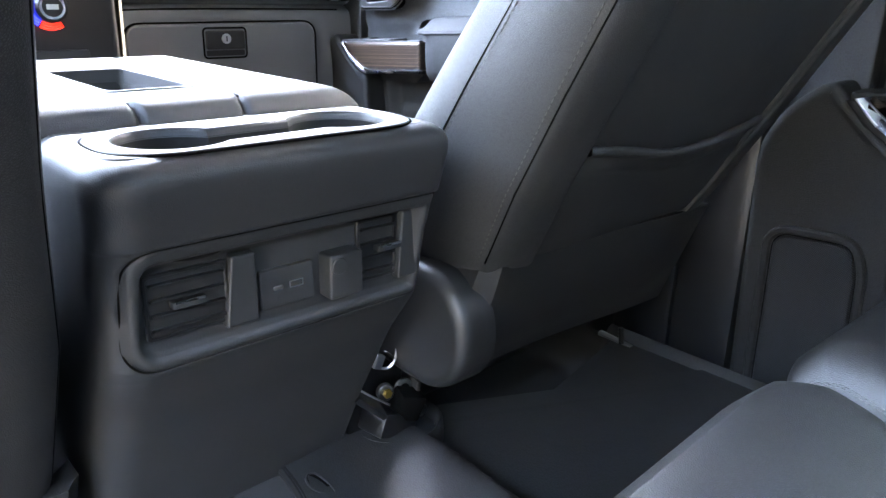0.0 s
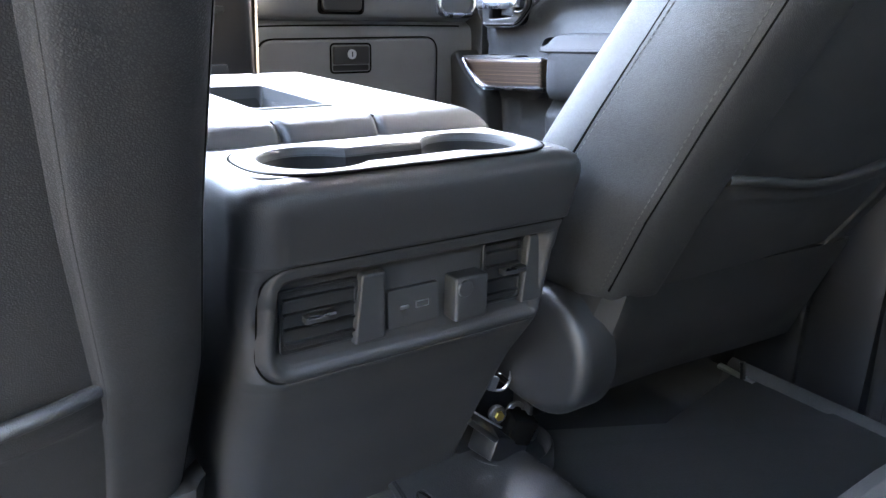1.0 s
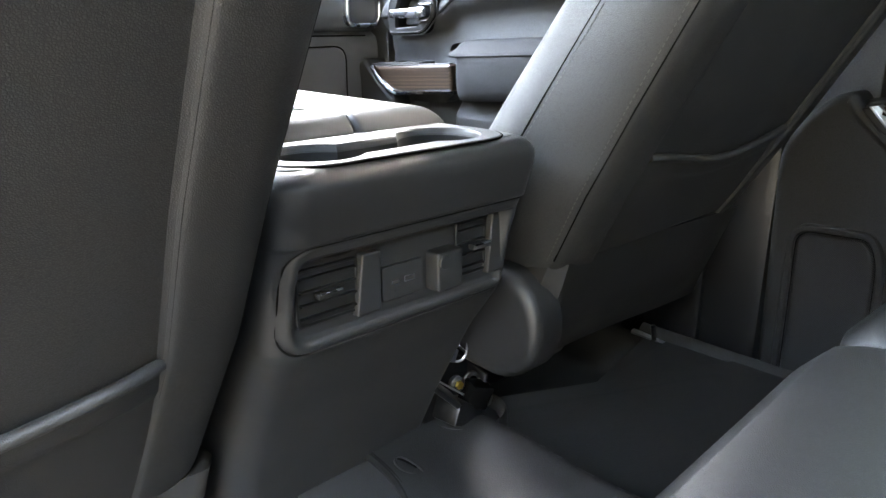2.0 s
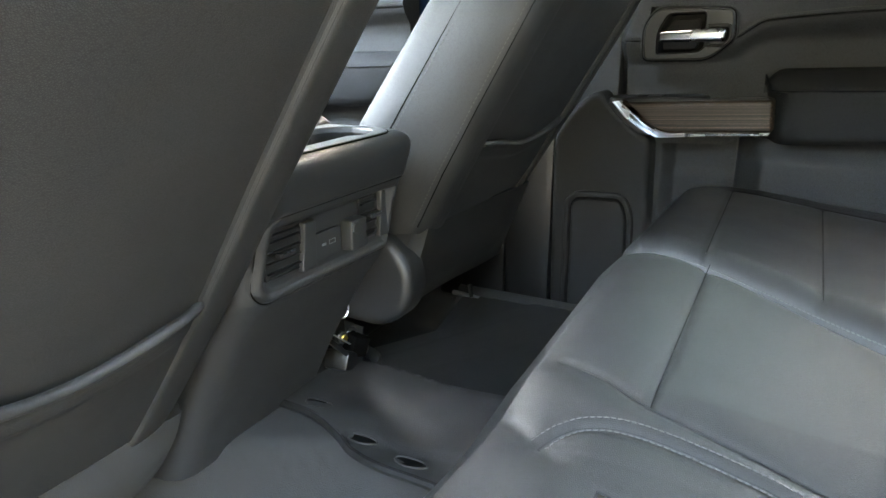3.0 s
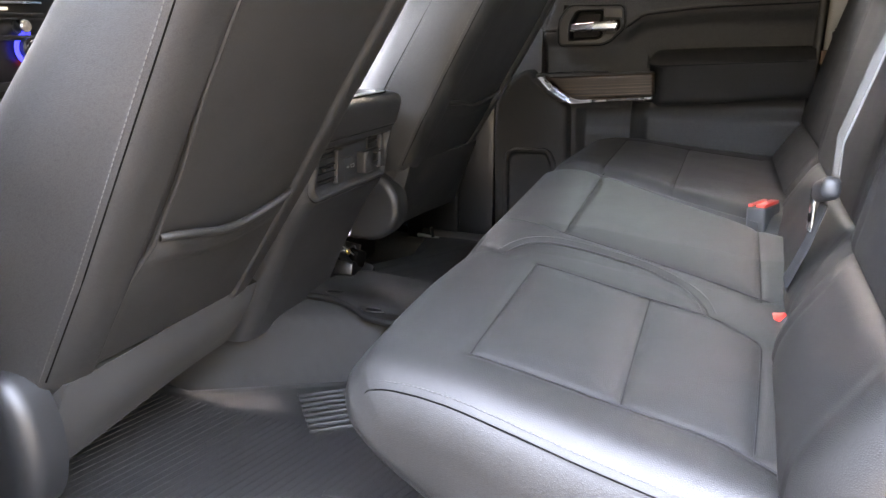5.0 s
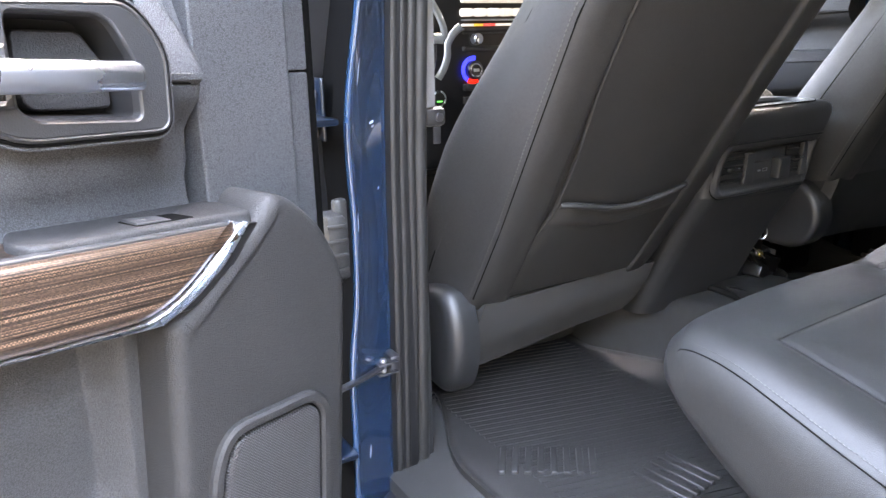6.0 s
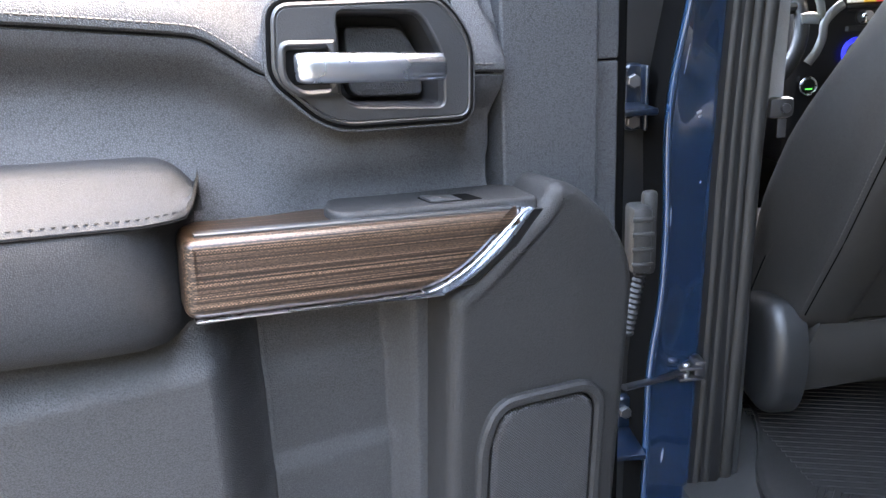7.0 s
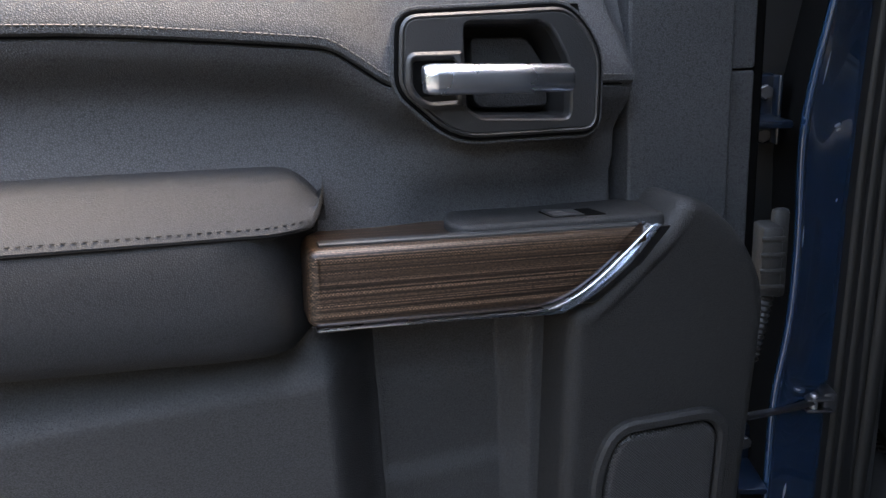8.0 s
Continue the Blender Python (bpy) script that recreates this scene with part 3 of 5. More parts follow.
    rings(bm, loops)
    part("chrome_trim", bm, CHROME, d, "satin chrome swoosh")
    # armrest pad: (along, front face, top, crease)
    pad = [(0.4725, 0.214, 1.058), (0.4735, 0.228, 1.062), (0.4755, 0.243, 1.0655), (0.479, 0.257, 1.0700), (0.484, 0.268, 1.0760), (0.490, 0.275, 1.0815), (0.497, 0.280, 1.0858), (0.506, 0.2835, 1.0880), (0.513, 0.2855, 1.0886), (0.520, 0.2865, 1.0890), (0.532, 0.2875, 1.0896), (0.56, 0.288, 1.0910), (0.65, 0.290, 1.0955), (0.75, 0.290, 1.0985), (UT - 0.03, 0.290, 1.101), (UT - 0.012, 0.286, 1.099)]
    loops, hem = [], []
    for u, wf, zt in pad:
        k = (wf - 0.2) / 0.09
        wl = min(wf, lerp_table([(0.48, 0.212), (0.495, 0.232), (0.503, 0.252), (0.512, 0.270), (0.525, 0.282), (0.545, 0.2890)], u)[0])
        ze = 1.0535 + 0.06 * max(0, u - 0.52) * 0.9 + 0.020 * (1 - sm(0.474, 0.495, u)) ** 2
        zb = 0.953 + 0.09 * max(0, u - 0.50) + 0.004 * (1 - k)
        prof = [(0.17, zt), (0.2 + 0.012 * k, zt), (0.2 + 0.040 * k, zt - 0.0035), (0.2 + 0.050 * k, zt - 0.0065), (0.2 + 0.070 * k, zt - 0.006 - 0.55 * (zt - 0.006 - ze)), (wf - 0.005 * k, ze + 0.006), (wf - 0.0005, ze + 0.001),
                (wf - 0.0016, ze - 0.0010), (wl + 0.0004, ze - 0.005), (wl + 0.0015, ze - 0.02), (wl + 0.001, zb + 0.045), (wl - 0.003 * k, zb + 0.020), (wl - 0.012 * k, zb + 0.006), (wl - 0.03 * k, zb), (0.17, zb)]
        loops.append([m @ Vector((u, z, w)) for w, z in prof])
        hem.append((u, wf, ze))
    bm = bmesh.new()
    rings(bm, loops)
    a = part("armrest", bm, ARM_SHADED, d, "padded vinyl armrest, sun toned down in its colour", sharp=60)
    part("stitching", stitches(curve([m @ Vector((u, z + 0.0052, w - 0.0030)) for u, w, z in hem[4:-1]], 8), step=0.0062, size=0.0030, r=0.0006), SEAM_DARK, a)
    part("seam", tube(curve([m @ Vector((u, z - 0.0010, w - 0.0006)) for u, w, z in hem[5:-1]], 6), 0.0008, 5), BLACK, a)
    # handle
    bez = [(0.409, 1.193), (0.278, 1.1935), (0.262, 1.180), (0.2480, 1.1565), (0.2505, 1.0965), (0.372, 1.1005), (0.4136, 1.1405)]
    bez = rounded(bez, [0.014, 0.014, 0.012, 0.014, 0.014, 0.022, 0.012], 5)
    b = part("handle_bezel", frame_ring(bez, inset2(bez, 0.004), 0.17, 0.2442, 0.0018, m), HANDLE_PLASTIC, d, "dark plastic handle surround")
    part("groove", frame_ring([tuple(p) for p in inset2(bez, -0.0026)], bez, 0.2, 0.2410, 0.0005, m), BLACK, b)
    part("bezel_lip", tube([m @ Vector((p[0], p[1], 0.2375)) for p in inset2(bez, -0.0040)], 0.0018, 6, closed=True), DOOR_SKIN, b, "raised vinyl lip round the surround")
    cup = rounded([(0.3625, 1.1880), (0.291, 1.1850), (0.2725, 1.150), (0.2735, 1.1065), (0.352, 1.1130), (0.3635, 1.1225)], [0.009, 0.012, 0.012, 0.009, 0.010, 0.006], 5)
    sheet_with_hole([tuple(p) for p in inset2(bez, 0.0042)], [tuple(p) for p in cup], 0.2438, "face_plate", 0.009, 0.004, b, HANDLE_PLASTIC, m=m)
    # dark walls carry the shade of the recess in their colour
    bm = bmesh.new()
    rings(bm, [[m @ Vector((p[0], p[1], w)) for p in inset2(cup, e)] for e, w in ((0.0030, 0.2355), (0.0034, 0.230), (0.0044, 0.198), (0.0050, 0.1970))], caps=(False, True))
    part("cup", bm, SHADE_DARK, b, "deep finger recess, its shade painted in")
    part("cup_floor", slab(rounded([(0.3465, 1.1750), (0.299, 1.1725), (0.284, 1.150), (0.281, 1.1165), (0.341, 1.1190), (0.3465, 1.128)], 0.006, 4), 0.195, 0.2145, 0.0015, m), DOOR_PLASTIC, b, "grained recess floor")
    pod = rounded([(0.4075, 1.1668), (0.3650, 1.1655), (0.3645, 1.1245), (0.396, 1.1240), (0.4105, 1.1390)], [0.008, 0.002, 0.002, 0.012, 0.010], 5)
    part("lever_pod", frame_ring(pod, inset2(pod, 0.0055), 0.236, 0.2505, 0.0022, m), HANDLE_PLASTIC, b)
    gap = rounded([(0.4035, 1.1600), (0.3660, 1.1588), (0.3655, 1.1335), (0.4035, 1.1345)], 0.006, 4)
    part("lever_gap", slab(gap, 0.240, 0.2462, 0.0005, m), BLACK, b)
    rows = ((0.4005, 0.45, 0.0088), (0.3995, 0.7, 0.0100), (0.396, 0.92, 0.0108), (0.390, 1.0, 0.0111), (0.34, 1.0, 0.0108), (0.288, 1.0, 0.0104), (0.2845, 0.85, 0.0098), (0.2828, 0.5, 0.008))
    loops = []
    for u, k, h in rows:
        zc = 1.1472 - 0.0057 * (0.397 - u) / 0.107
        sec = rounded([(-h, -0.008), (-h, 0.004), (-h * 0.60, 0.008), (h * 0.50, 0.008), (h, 0.002), (h, -0.008)], 0.003, 3)
        loops.append([m @ Vector((u, zc + p[0] * (0.8 + 0.2 * k), 0.264 + p[1] * k)) for p in sec])
    bm = bmesh.new()
    rings(bm, loops)
    part("lever", bm, CHROME, b, "satin chrome pull lever")
    return d


M_LEFT = door_frame_left(OPEN)
build_door("rear_door", M_LEFT, "open rear truck door, grey-black vinyl with wood trim", TINT)
build_door("rear_door", door_frame_right(0.059), "shut rear truck door, black vinyl with wood trim", TINT)
# front pane tint is added, to cut light on this door
build_door("front_door", door_frame_right(1.20), "shut front truck door, dark vinyl with wood trim", TINT)

# ---- front seats ----
def build_front_seat(name, inn, out, yb, zc, lip_z, label, top=1.36, swell=0.0):
    """inn, out: the backrest's edges towards the console and the door, by height; yb: the rear plane by height; zc: the lower rear corner."""
    s = thing(name, ((inn(zc) + out(zc)) / 2, yb(zc) + 0.3, FLOOR_Z), label, "car seat", "front seats")
    sg = 1 if out(zc) > inn(zc) else -1
    half = [(0.06, 0.205), (0.020, 0.190), (0.004, 0.15), (0.0, 0.09), (0.0, 0.045), (0.006, 0.015), (0.026, 0.001), (0.050, -0.003), (0.066, -0.003), (0.074, 0.004), (0.10, 0.010)]

    def ring(z, k=1.0):
        a, b, y = inn(z), out(z), yb(z)
        w = abs(b - a)
        flare = lerp_table([(0.80, -0.035), (1.0, -0.016), (1.2, 0.03), (1.5, 0.03)], z)[0]
        shaped = [(e + flare * sm(0.04, 0.17, d), d) for e, d in half]
        left = [(a + sg * e, y + d) for e, d in shaped]
        more = swell * sm(0.78, 0.93, z) * (1 - sm(1.02, 1.2, z))
        right = [(b - sg * (e - more * sm(0.03, 0.15, d)), y + d) for e, d in reversed(shaped)]
        line = [(p[0], p[1], 0) for p in left] + [((a + b) / 2, y + 0.008, 0)] + [(p[0], p[1], 0) for p in right]
        pts = curve(line, 4)
        c = Vector(((a + b) / 2, y + 0.10, 0))
        pts = [c + (p - c) * k for p in pts]
        return [Vector((p.x, p.y, z)) for p in pts]

    zs = [zc - 0.03, zc - 0.02, zc] + spread(zc + 0.02, top, 26)
    ks = [0.86, 0.95, 0.99] + [1.0] * 27
    bm = bmesh.new()
    rings(bm, [ring(z, k) for z, k in zip(zs, ks)])
    back = part("backrest", bm, SEAT_BACK_LIT, s, "grained black backrest, light painted into its tone")
    # seams down both sides
    for edge, sgn in ((inn, sg), (out, -sg)):
        for e, d, off in ((0.006, 0.015, 0.0025), (0.003, 0.128, 0.0025)):
            fl = lambda z: lerp_table([(0.80, -0.035), (1.0, -0.016), (1.2, 0.03), (1.5, 0.03)], z)[0] * sm(0.04, 0.17, d)
            line = [Vector((edge(z) + sgn * (e + fl(z) + (0.0008 if d < 0.1 else -0.0012)), yb(z) + d + (0.0006 if d < 0.1 else -0.0005), z)) for z in spread(zc + 0.01, top - 0.02, 60)]
            part("seam", tube(line, 0.0013, 6), BLACK, back)
            if d < 0.1 and edge is inn and sg < 0:
                continue
            part("stitching", stitches([p + Vector((-sgn * 0.0045, 0.007, 0)) if d < 0.1 else p + Vector((-sgn * 0.003, -0.008, 0)) for p in line], step=0.007, size=0.0045, r=0.0008), THREAD, back)
    # hard back with the map pocket
    zp = lip_z
    E_IN = 0.068

    def e_out(z):
        """Width of the outer bolster by height; the driver seat's narrows to the lower corner."""
        if not swell:
            return 0.078 - 0.045 * (1 - sm(zc, zp, z))
        return lerp_table([(0.70, 0.030), (0.773, 0.048), (0.864, 0.075), (0.90, 0.090), (0.984, 0.090), (1.09, 0.077), (1.20, 0.075)], z)[0]

    def pocket(u, v, z0, z1, lift):
        z = z0 + (z1 - z0) * v
        a, b = inn(z) + sg * E_IN, out(z) - sg * e_out(z)
        x = a + (b - a) * u
        dip = 0.012 * math.sin(math.pi * u)
        edge = 1 - (2 * u - 1) ** 8
        return Vector((x, yb(z) + 0.006 - (lift + dip * 0.3) * edge, z))
    for edge, sgn, off, low in ((inn, sg, lambda z: E_IN, zp - 0.03), (out, -sg, e_out, zc + 0.008)):
        line = [Vector((edge(z) + sgn * off(z), yb(z) + 0.0035, z)) for z in spread(low, top - 0.02, 60)]
        part("piping", tube(line, 0.0034, 8), SEAT_BACK_LIT, back)
    bm, g = grid(lambda u, v: pocket(u, v, zp - 0.02, top - 0.03, 0.004), spread(0, 1, 24), spread(0, 1, 20))
    part("back_panel", skirt(bm, g, lambda c: c + Vector((0, 0.02, 0.004))), SEAT_BACK_LIT, s)

    def flap(u, v):
        lift = 0.006 + 0.009 * v + (0.008 if swell else 0.002) * sm(0.80, 0.85, v) * (1 - 0.5 * sm(0.93, 1.0, v))
        z = zc + 0.006 + (zp + 0.010 * math.cos(2 * math.pi * u) - zc - 0.012) * v
        a, b = inn(z) + sg * (E_IN - 0.03 * (1 - v)), out(z) - sg * e_out(z)
        edge = 1 - (2 * u - 1) ** 6
        return Vector((a + (b - a) * u, yb(z) + 0.007 - lift * edge, z))
    bm, g = grid(flap, spread(0, 1, 40), spread(0, 1, 40))
    f = part("map_pocket", skirt(bm, g, lambda c: c + Vector((0, 0.022, 0.006))), SEAT_BACK_LIT, s, "map pocket in the light-painted seat-back tone")
    lip = [flap(u, 1.0) + Vector((0, -0.0015, 0.002)) for u in spread(0.02, 0.98, 30)]
    part("pocket_lip", tube(lip, 0.0055, 10), SEAT_BACK_LIT, f)
    return s


# lines of the two seats: edges by height, rear plane by height
def p_in(z):
    return lerp_table([(0.80, 0.225), (0.845, 0.216), (0.95, 0.198), (1.05, 0.192), (1.2, 0.190), (1.5, 0.21)], z)[0]


def p_out(z):
    return lerp_table([(0.70, 0.66), (0.853, 0.68), (1.0, 0.715), (1.15, 0.725), (1.5, 0.69)], z)[0]


def p_back(z):
    return 0.005 - 0.56 * (z - 0.853)


def d_in(z):
    return lerp_table([(0.60, -0.19), (0.72, -0.190), (0.91, -0.196), (1.04, -0.213), (1.14, -0.222), (1.5, -0.25)], z)[0]


def d_out(z):
    return lerp_table([(0.60, -0.60), (0.74, -0.618), (0.875, -0.632), (0.98, -0.648), (1.06, -0.660), (1.18, -0.678), (1.5, -0.68)], z)[0]


def d_back(z):
    return 0.107 - 0.70 * (z - 0.721)


def lower_cover(s, a, b, y0, y1, z0, z1, mat, label, rise=0.0):
    """Soft cover below the backrest; its lower edge may rise towards the end at a."""
    def fn(u, v):
        low = z0 + rise * (1 - sm(0.0, 0.12, u)) * 0.45 + rise * 0.55 * (1 - u)
        z = z1 + (low - z1) * v
        y = y0 + (y1 - y0) * (z1 - z) / (z1 - z0) - 0.012 * math.sin(math.pi * min(1, v * 1.1)) * (1 - (2 * u - 1) ** 6)
        y += 0.02 * (1 - sm(0.0, 0.04, u))
        return Vector((a + (b - a) * u, y, z + 0.004 * math.sin(5 * u)))
    bm, g = grid(fn, spread(0, 1, 60), spread(0, 1, 16))
    return part("lower_cover", skirt(bm, g, lambda c: c + Vector((0, 0.03, 0.0))), mat, s, label)


def side_shield(s, x0, x1, y, z, ry, rz, round_off):
    """Rounded plastic shell over the recliner."""
    loop = [(y + ry * math.cos(q) * (1 if math.cos(q) < 0 else 2.6), z + rz * math.sin(q)) for q in (2 * math.pi * i / 40 for i in range(40))]
    m = Matrix(((0, 0, 1, 0), (1, 0, 0, 0), (0, 1, 0, 0), (0, 0, 0, 1)))
    return part("side_shield", slab(loop, x0, x1, round_off, m, steps=6), HANDLE_PLASTIC, s, "smooth plastic side shield")


passenger = build_front_seat("front_seat", p_in, p_out, p_back, 0.853, 0.985, "black leather front passenger seat with a map pocket")
lower_cover(passenger, 0.222, 0.675, 0.004, 0.066, 0.69, 0.856, LEATHER, "smooth leather skirt", rise=0.03)
side_shield(passenger, 0.240, 0.190, 0.090, 0.772, 0.078, 0.078, 0.016)
part("cushion", box(0.205, 0.74, 0.12, 0.72, 0.71, 0.86, 0.05, segments=4), LEATHER, passenger)
part("seat_base", box(0.29, 0.66, 0.30, 0.62, 0.50, 0.74, 0.02), PLASTIC_DARK, passenger)
# added box, closes a light leak between console and seat
part("light_stop", box(0.105, 0.245, 0.215, 0.70, 0.56, 0.765, 0.015, segments=3), PLASTIC_DARK, passenger)
driver = build_front_seat("front_seat", d_in, d_out, d_back, 0.721, 0.905, "black leather driver seat with a map pocket", swell=0.02)
lower_cover(driver, -0.172, -0.590, 0.108, 0.185, 0.567, 0.722, FABRIC, "grey woven skirt", rise=0.085)
side_shield(driver, -0.60, -0.655, 0.165, 0.645, 0.055, 0.10, 0.026)
part("cushion", box(-0.70, -0.19, 0.24, 0.78, 0.56, 0.735, 0.05, segments=4), LEATHER, driver)
part("seat_base", box(-0.62, -0.16, 0.34, 0.70, 0.47, 0.62, 0.02), CARPET, driver)

# ---- rear bench ----
def near_line(x, y, line):
    best = 9.0
    for (ax, ay), (bx, by) in zip(line, line[1:]):
        dx, dy = bx - ax, by - ay
        t = max(0, min(1, ((x - ax) * dx + (y - ay) * dy) / (dx * dx + dy * dy)))
        best = min(best, math.hypot(x - ax - t * dx, y - ay - t * dy))
    return best


def bench_top(x):
    return lerp_table([(-0.75, 0.815), (-0.535, 0.838), (-0.25, 0.847), (-0.15, 0.866), (0.15, 0.887), (0.25, 0.885), (0.28, 0.885), (0.72, 0.875)], x)[0]


SECTION = curve([(-0.70, -0.175, 0), (-0.56, -0.170, 0), (-0.43, -0.155, 0), (-0.355, -0.120, 0), (-0.318, -0.088, 0), (-0.302, -0.058, 0), (-0.305, -0.030, 0), (-0.325, -0.008, 0), (-0.365, 0.002, 0), (-0.43, 0.003, 0), (-0.55, -0.010, 0), (-0.68, -0.020, 0), (-0.80, -0.028, 0)], 10)
SECTION = [p for i, p in enumerate(SECTION) if i < 60] + curve([(-0.325, -0.008, 0)] + [(p.x, p.y, 0) for p in SECTION[75::5]], 5)
fine = [SECTION[0]]
for a, b in zip(SECTION, SECTION[1:]):
    n = max(1, int((b - a).length / 0.0030)) if b.y > -0.04 else 1
    fine += [a + (b - a) * ((i + 1) / n) for i in range(n)]
SECTION = fine
bench = thing("rear_bench", (0.0, -0.6, FLOOR_Z), "black leather rear bench seat with split cushions", "car seat")


def split_shift(y):
    """The split between the cushions runs towards the driver side at the back."""
    return -0.62 * max(0.0, -0.345 - y)


def build_cushion(name, x0, x1, lines, label, slant=0.0):
    us = [0, 0.0006, 0.002, 0.005, 0.009, 0.014, 0.02, 0.028, 0.037, 0.046, 0.056, 0.066]
    us = us + spread(0.076, 0.924, max(40, int((x1 - x0) / 0.0030))) + [1 - u for u in reversed(us)]
    def fn(u, p):
        e = 0.055
        x = x0 + (x1 - x0) * u
        d = min(x - x0, x1 - x)
        k = 1.0 if d >= e else max(0.0, 1 - (1 - d / e) ** 2) ** 0.5
        y, z = p.x, p.y
        y += (0.014 + 0.012 * math.exp(-((x + 0.40) / 0.16) ** 2)) * sm(-0.44, -0.31, y)
        y -= 0.05 * (1 - k) * sm(-0.55, -0.30, y)
        if slant:
            x += slant * max(0, -0.32 - y) * (1 - sm(0, 0.6, u))
            x += split_shift(y) * sm(0.55, 1, u)
        else:
            x += split_shift(y) * (1 - sm(0, 0.8, u))
        mid = -0.075 - 0.05 * sm(0.40, 0.60, -y)
        z = mid + (z - mid) * (0.25 + 0.75 * k)
        zz = bench_top(x) + z
        dip = 0.0
        if p.y > -0.04:
            for line, depth, width in lines:
                q = near_line(x, y, line)
                if q < 0.06:
                    dip = max(dip, depth * (0.55 * math.exp(-(q / width) ** 2) + 0.65 * math.exp(-(q / 0.024) ** 2)))
            zz -= dip
        return Vector((x, y, zz))
    bm = bmesh.new()
    rings(bm, [[fn(u, p) for p in SECTION] for u in us])
    ob = part(name, bm, LEATHER, bench, label)
    return ob, fn


L_INSERT = [(-0.556, -0.413), (-0.283, -0.409)]
L_SIDES = [[(-0.283, -0.409), (-0.302, -0.486), (-0.318, -0.556), (-0.338, -0.630), (-0.378, -0.676), (-0.40, -0.684)], [(-0.556, -0.413), (-0.577, -0.57), (-0.592, -0.648), (-0.62, -0.70)], [(-0.40, -0.684), (-0.46, -0.682), (-0.60, -0.676)]]
L_MID = [(-0.318, -0.560), (-0.576, -0.563)]
ARC = [(-0.249, -0.352), (-0.232, -0.362), (-0.217, -0.380), (-0.210, -0.411), (-0.214, -0.474), (-0.228, -0.543), (-0.258, -0.592), (-0.300, -0.618), (-0.336, -0.628)]
TIP = [(-0.222, -0.318), (-0.249, -0.352), (-0.262, -0.370)]
C_INSERT = [(-0.174, -0.422), (0.165, -0.420)]
C_SIDES = [[(-0.127, -0.335), (-0.150, -0.378), (-0.174, -0.422), (-0.196, -0.519), (-0.224, -0.615), (-0.256, -0.696)], [(-0.262, -0.686), (-0.047, -0.683), (0.005, -0.682)]]
groove = [(L_INSERT, 0.005, 0.005), (L_MID, 0.005, 0.005), (ARC, 0.005, 0.006), (C_INSERT, 0.005, 0.005), (TIP, 0.004, 0.006)]
groove += [(l, 0.0045, 0.005) for l in L_SIDES + C_SIDES]
big, top60 = build_cushion("wide_cushion", -0.622, 0.225, groove, "wide leather cushion with sewn panels", slant=-0.20)
R_LINES = [([(0.215, -0.408), (0.66, -0.392)], 0.005, 0.004), ([(0.135, -0.545), (0.63, -0.54)], 0.005, 0.004), ([(0.66, -0.40), (0.62, -0.70)], 0.005, 0.004)]
small, top40 = build_cushion("narrow_cushion", 0.231, 0.735, R_LINES, "narrow leather cushion by the shut door")


def on_top(x, y, lift=0.001):
    return Vector((x, y, bench_top(x) + lerp_table([(-p.x, p.y) for p in SECTION if p.y > -0.04], -y)[0] + lift))


for line in (L_INSERT, L_MID, ARC, TIP, C_INSERT, *L_SIDES, *C_SIDES):
    pts = [Vector((p.x, p.y)) for p in curve([(a, b, 0) for a, b in line], 10)]
    part("seam", tube([on_top(p.x, p.y, -0.0044) for p in pts], 0.0007, 6), SEAM_DARK, big)
for line, _, _ in R_LINES:
    pts = [Vector((p.x, p.y)) for p in curve([(a, b, 0) for a, b in line], 10)]
    part("seam", tube([on_top(p.x, p.y, -0.0044) for p in pts], 0.0007, 6), SEAM_DARK, small)
arc2 = [Vector((p.x, p.y)) for p in curve([(a, b, 0) for a, b in ARC], 6)]
for off in (-0.008, 0.008):
    line = []
    for i, p in enumerate(arc2):
        t = (arc2[min(i + 1, len(arc2) - 1)] - arc2[max(i - 1, 0)]).normalized()
        q = p + Vector((-t.y, t.x)) * off
        line.append(on_top(q.x, q.y))
    part("stitching", stitches(line, step=0.0055, size=0.0038, r=0.0007), THREAD_LIGHT, big)
for off in (0.012, 0.020):
    line = [Vector((0.225 - off + split_shift(p.x), p.x, bench_top(0.22) + p.y - 0.012 * (1 - off / 0.045) + 0.0005)) for p in SECTION if p.y > -0.02]
    part("stitching", stitches(line, step=0.0055, size=0.0038, r=0.0007), THREAD_LIGHT, big)
outer = []
for p in SECTION:
    if p.y > -0.03:
        x = -0.622 - 0.2 * max(0, (-0.32 - p.x)) + 0.014
        outer.append(Vector((x, p.x, bench_top(x) + p.y - 0.018)))
part("seam", tube(outer, 0.0008, 5), BLACK, big)
part("stitching", stitches([p + Vector((0.006, 0, 0.006)) for p in outer]), THREAD_LIGHT, big)


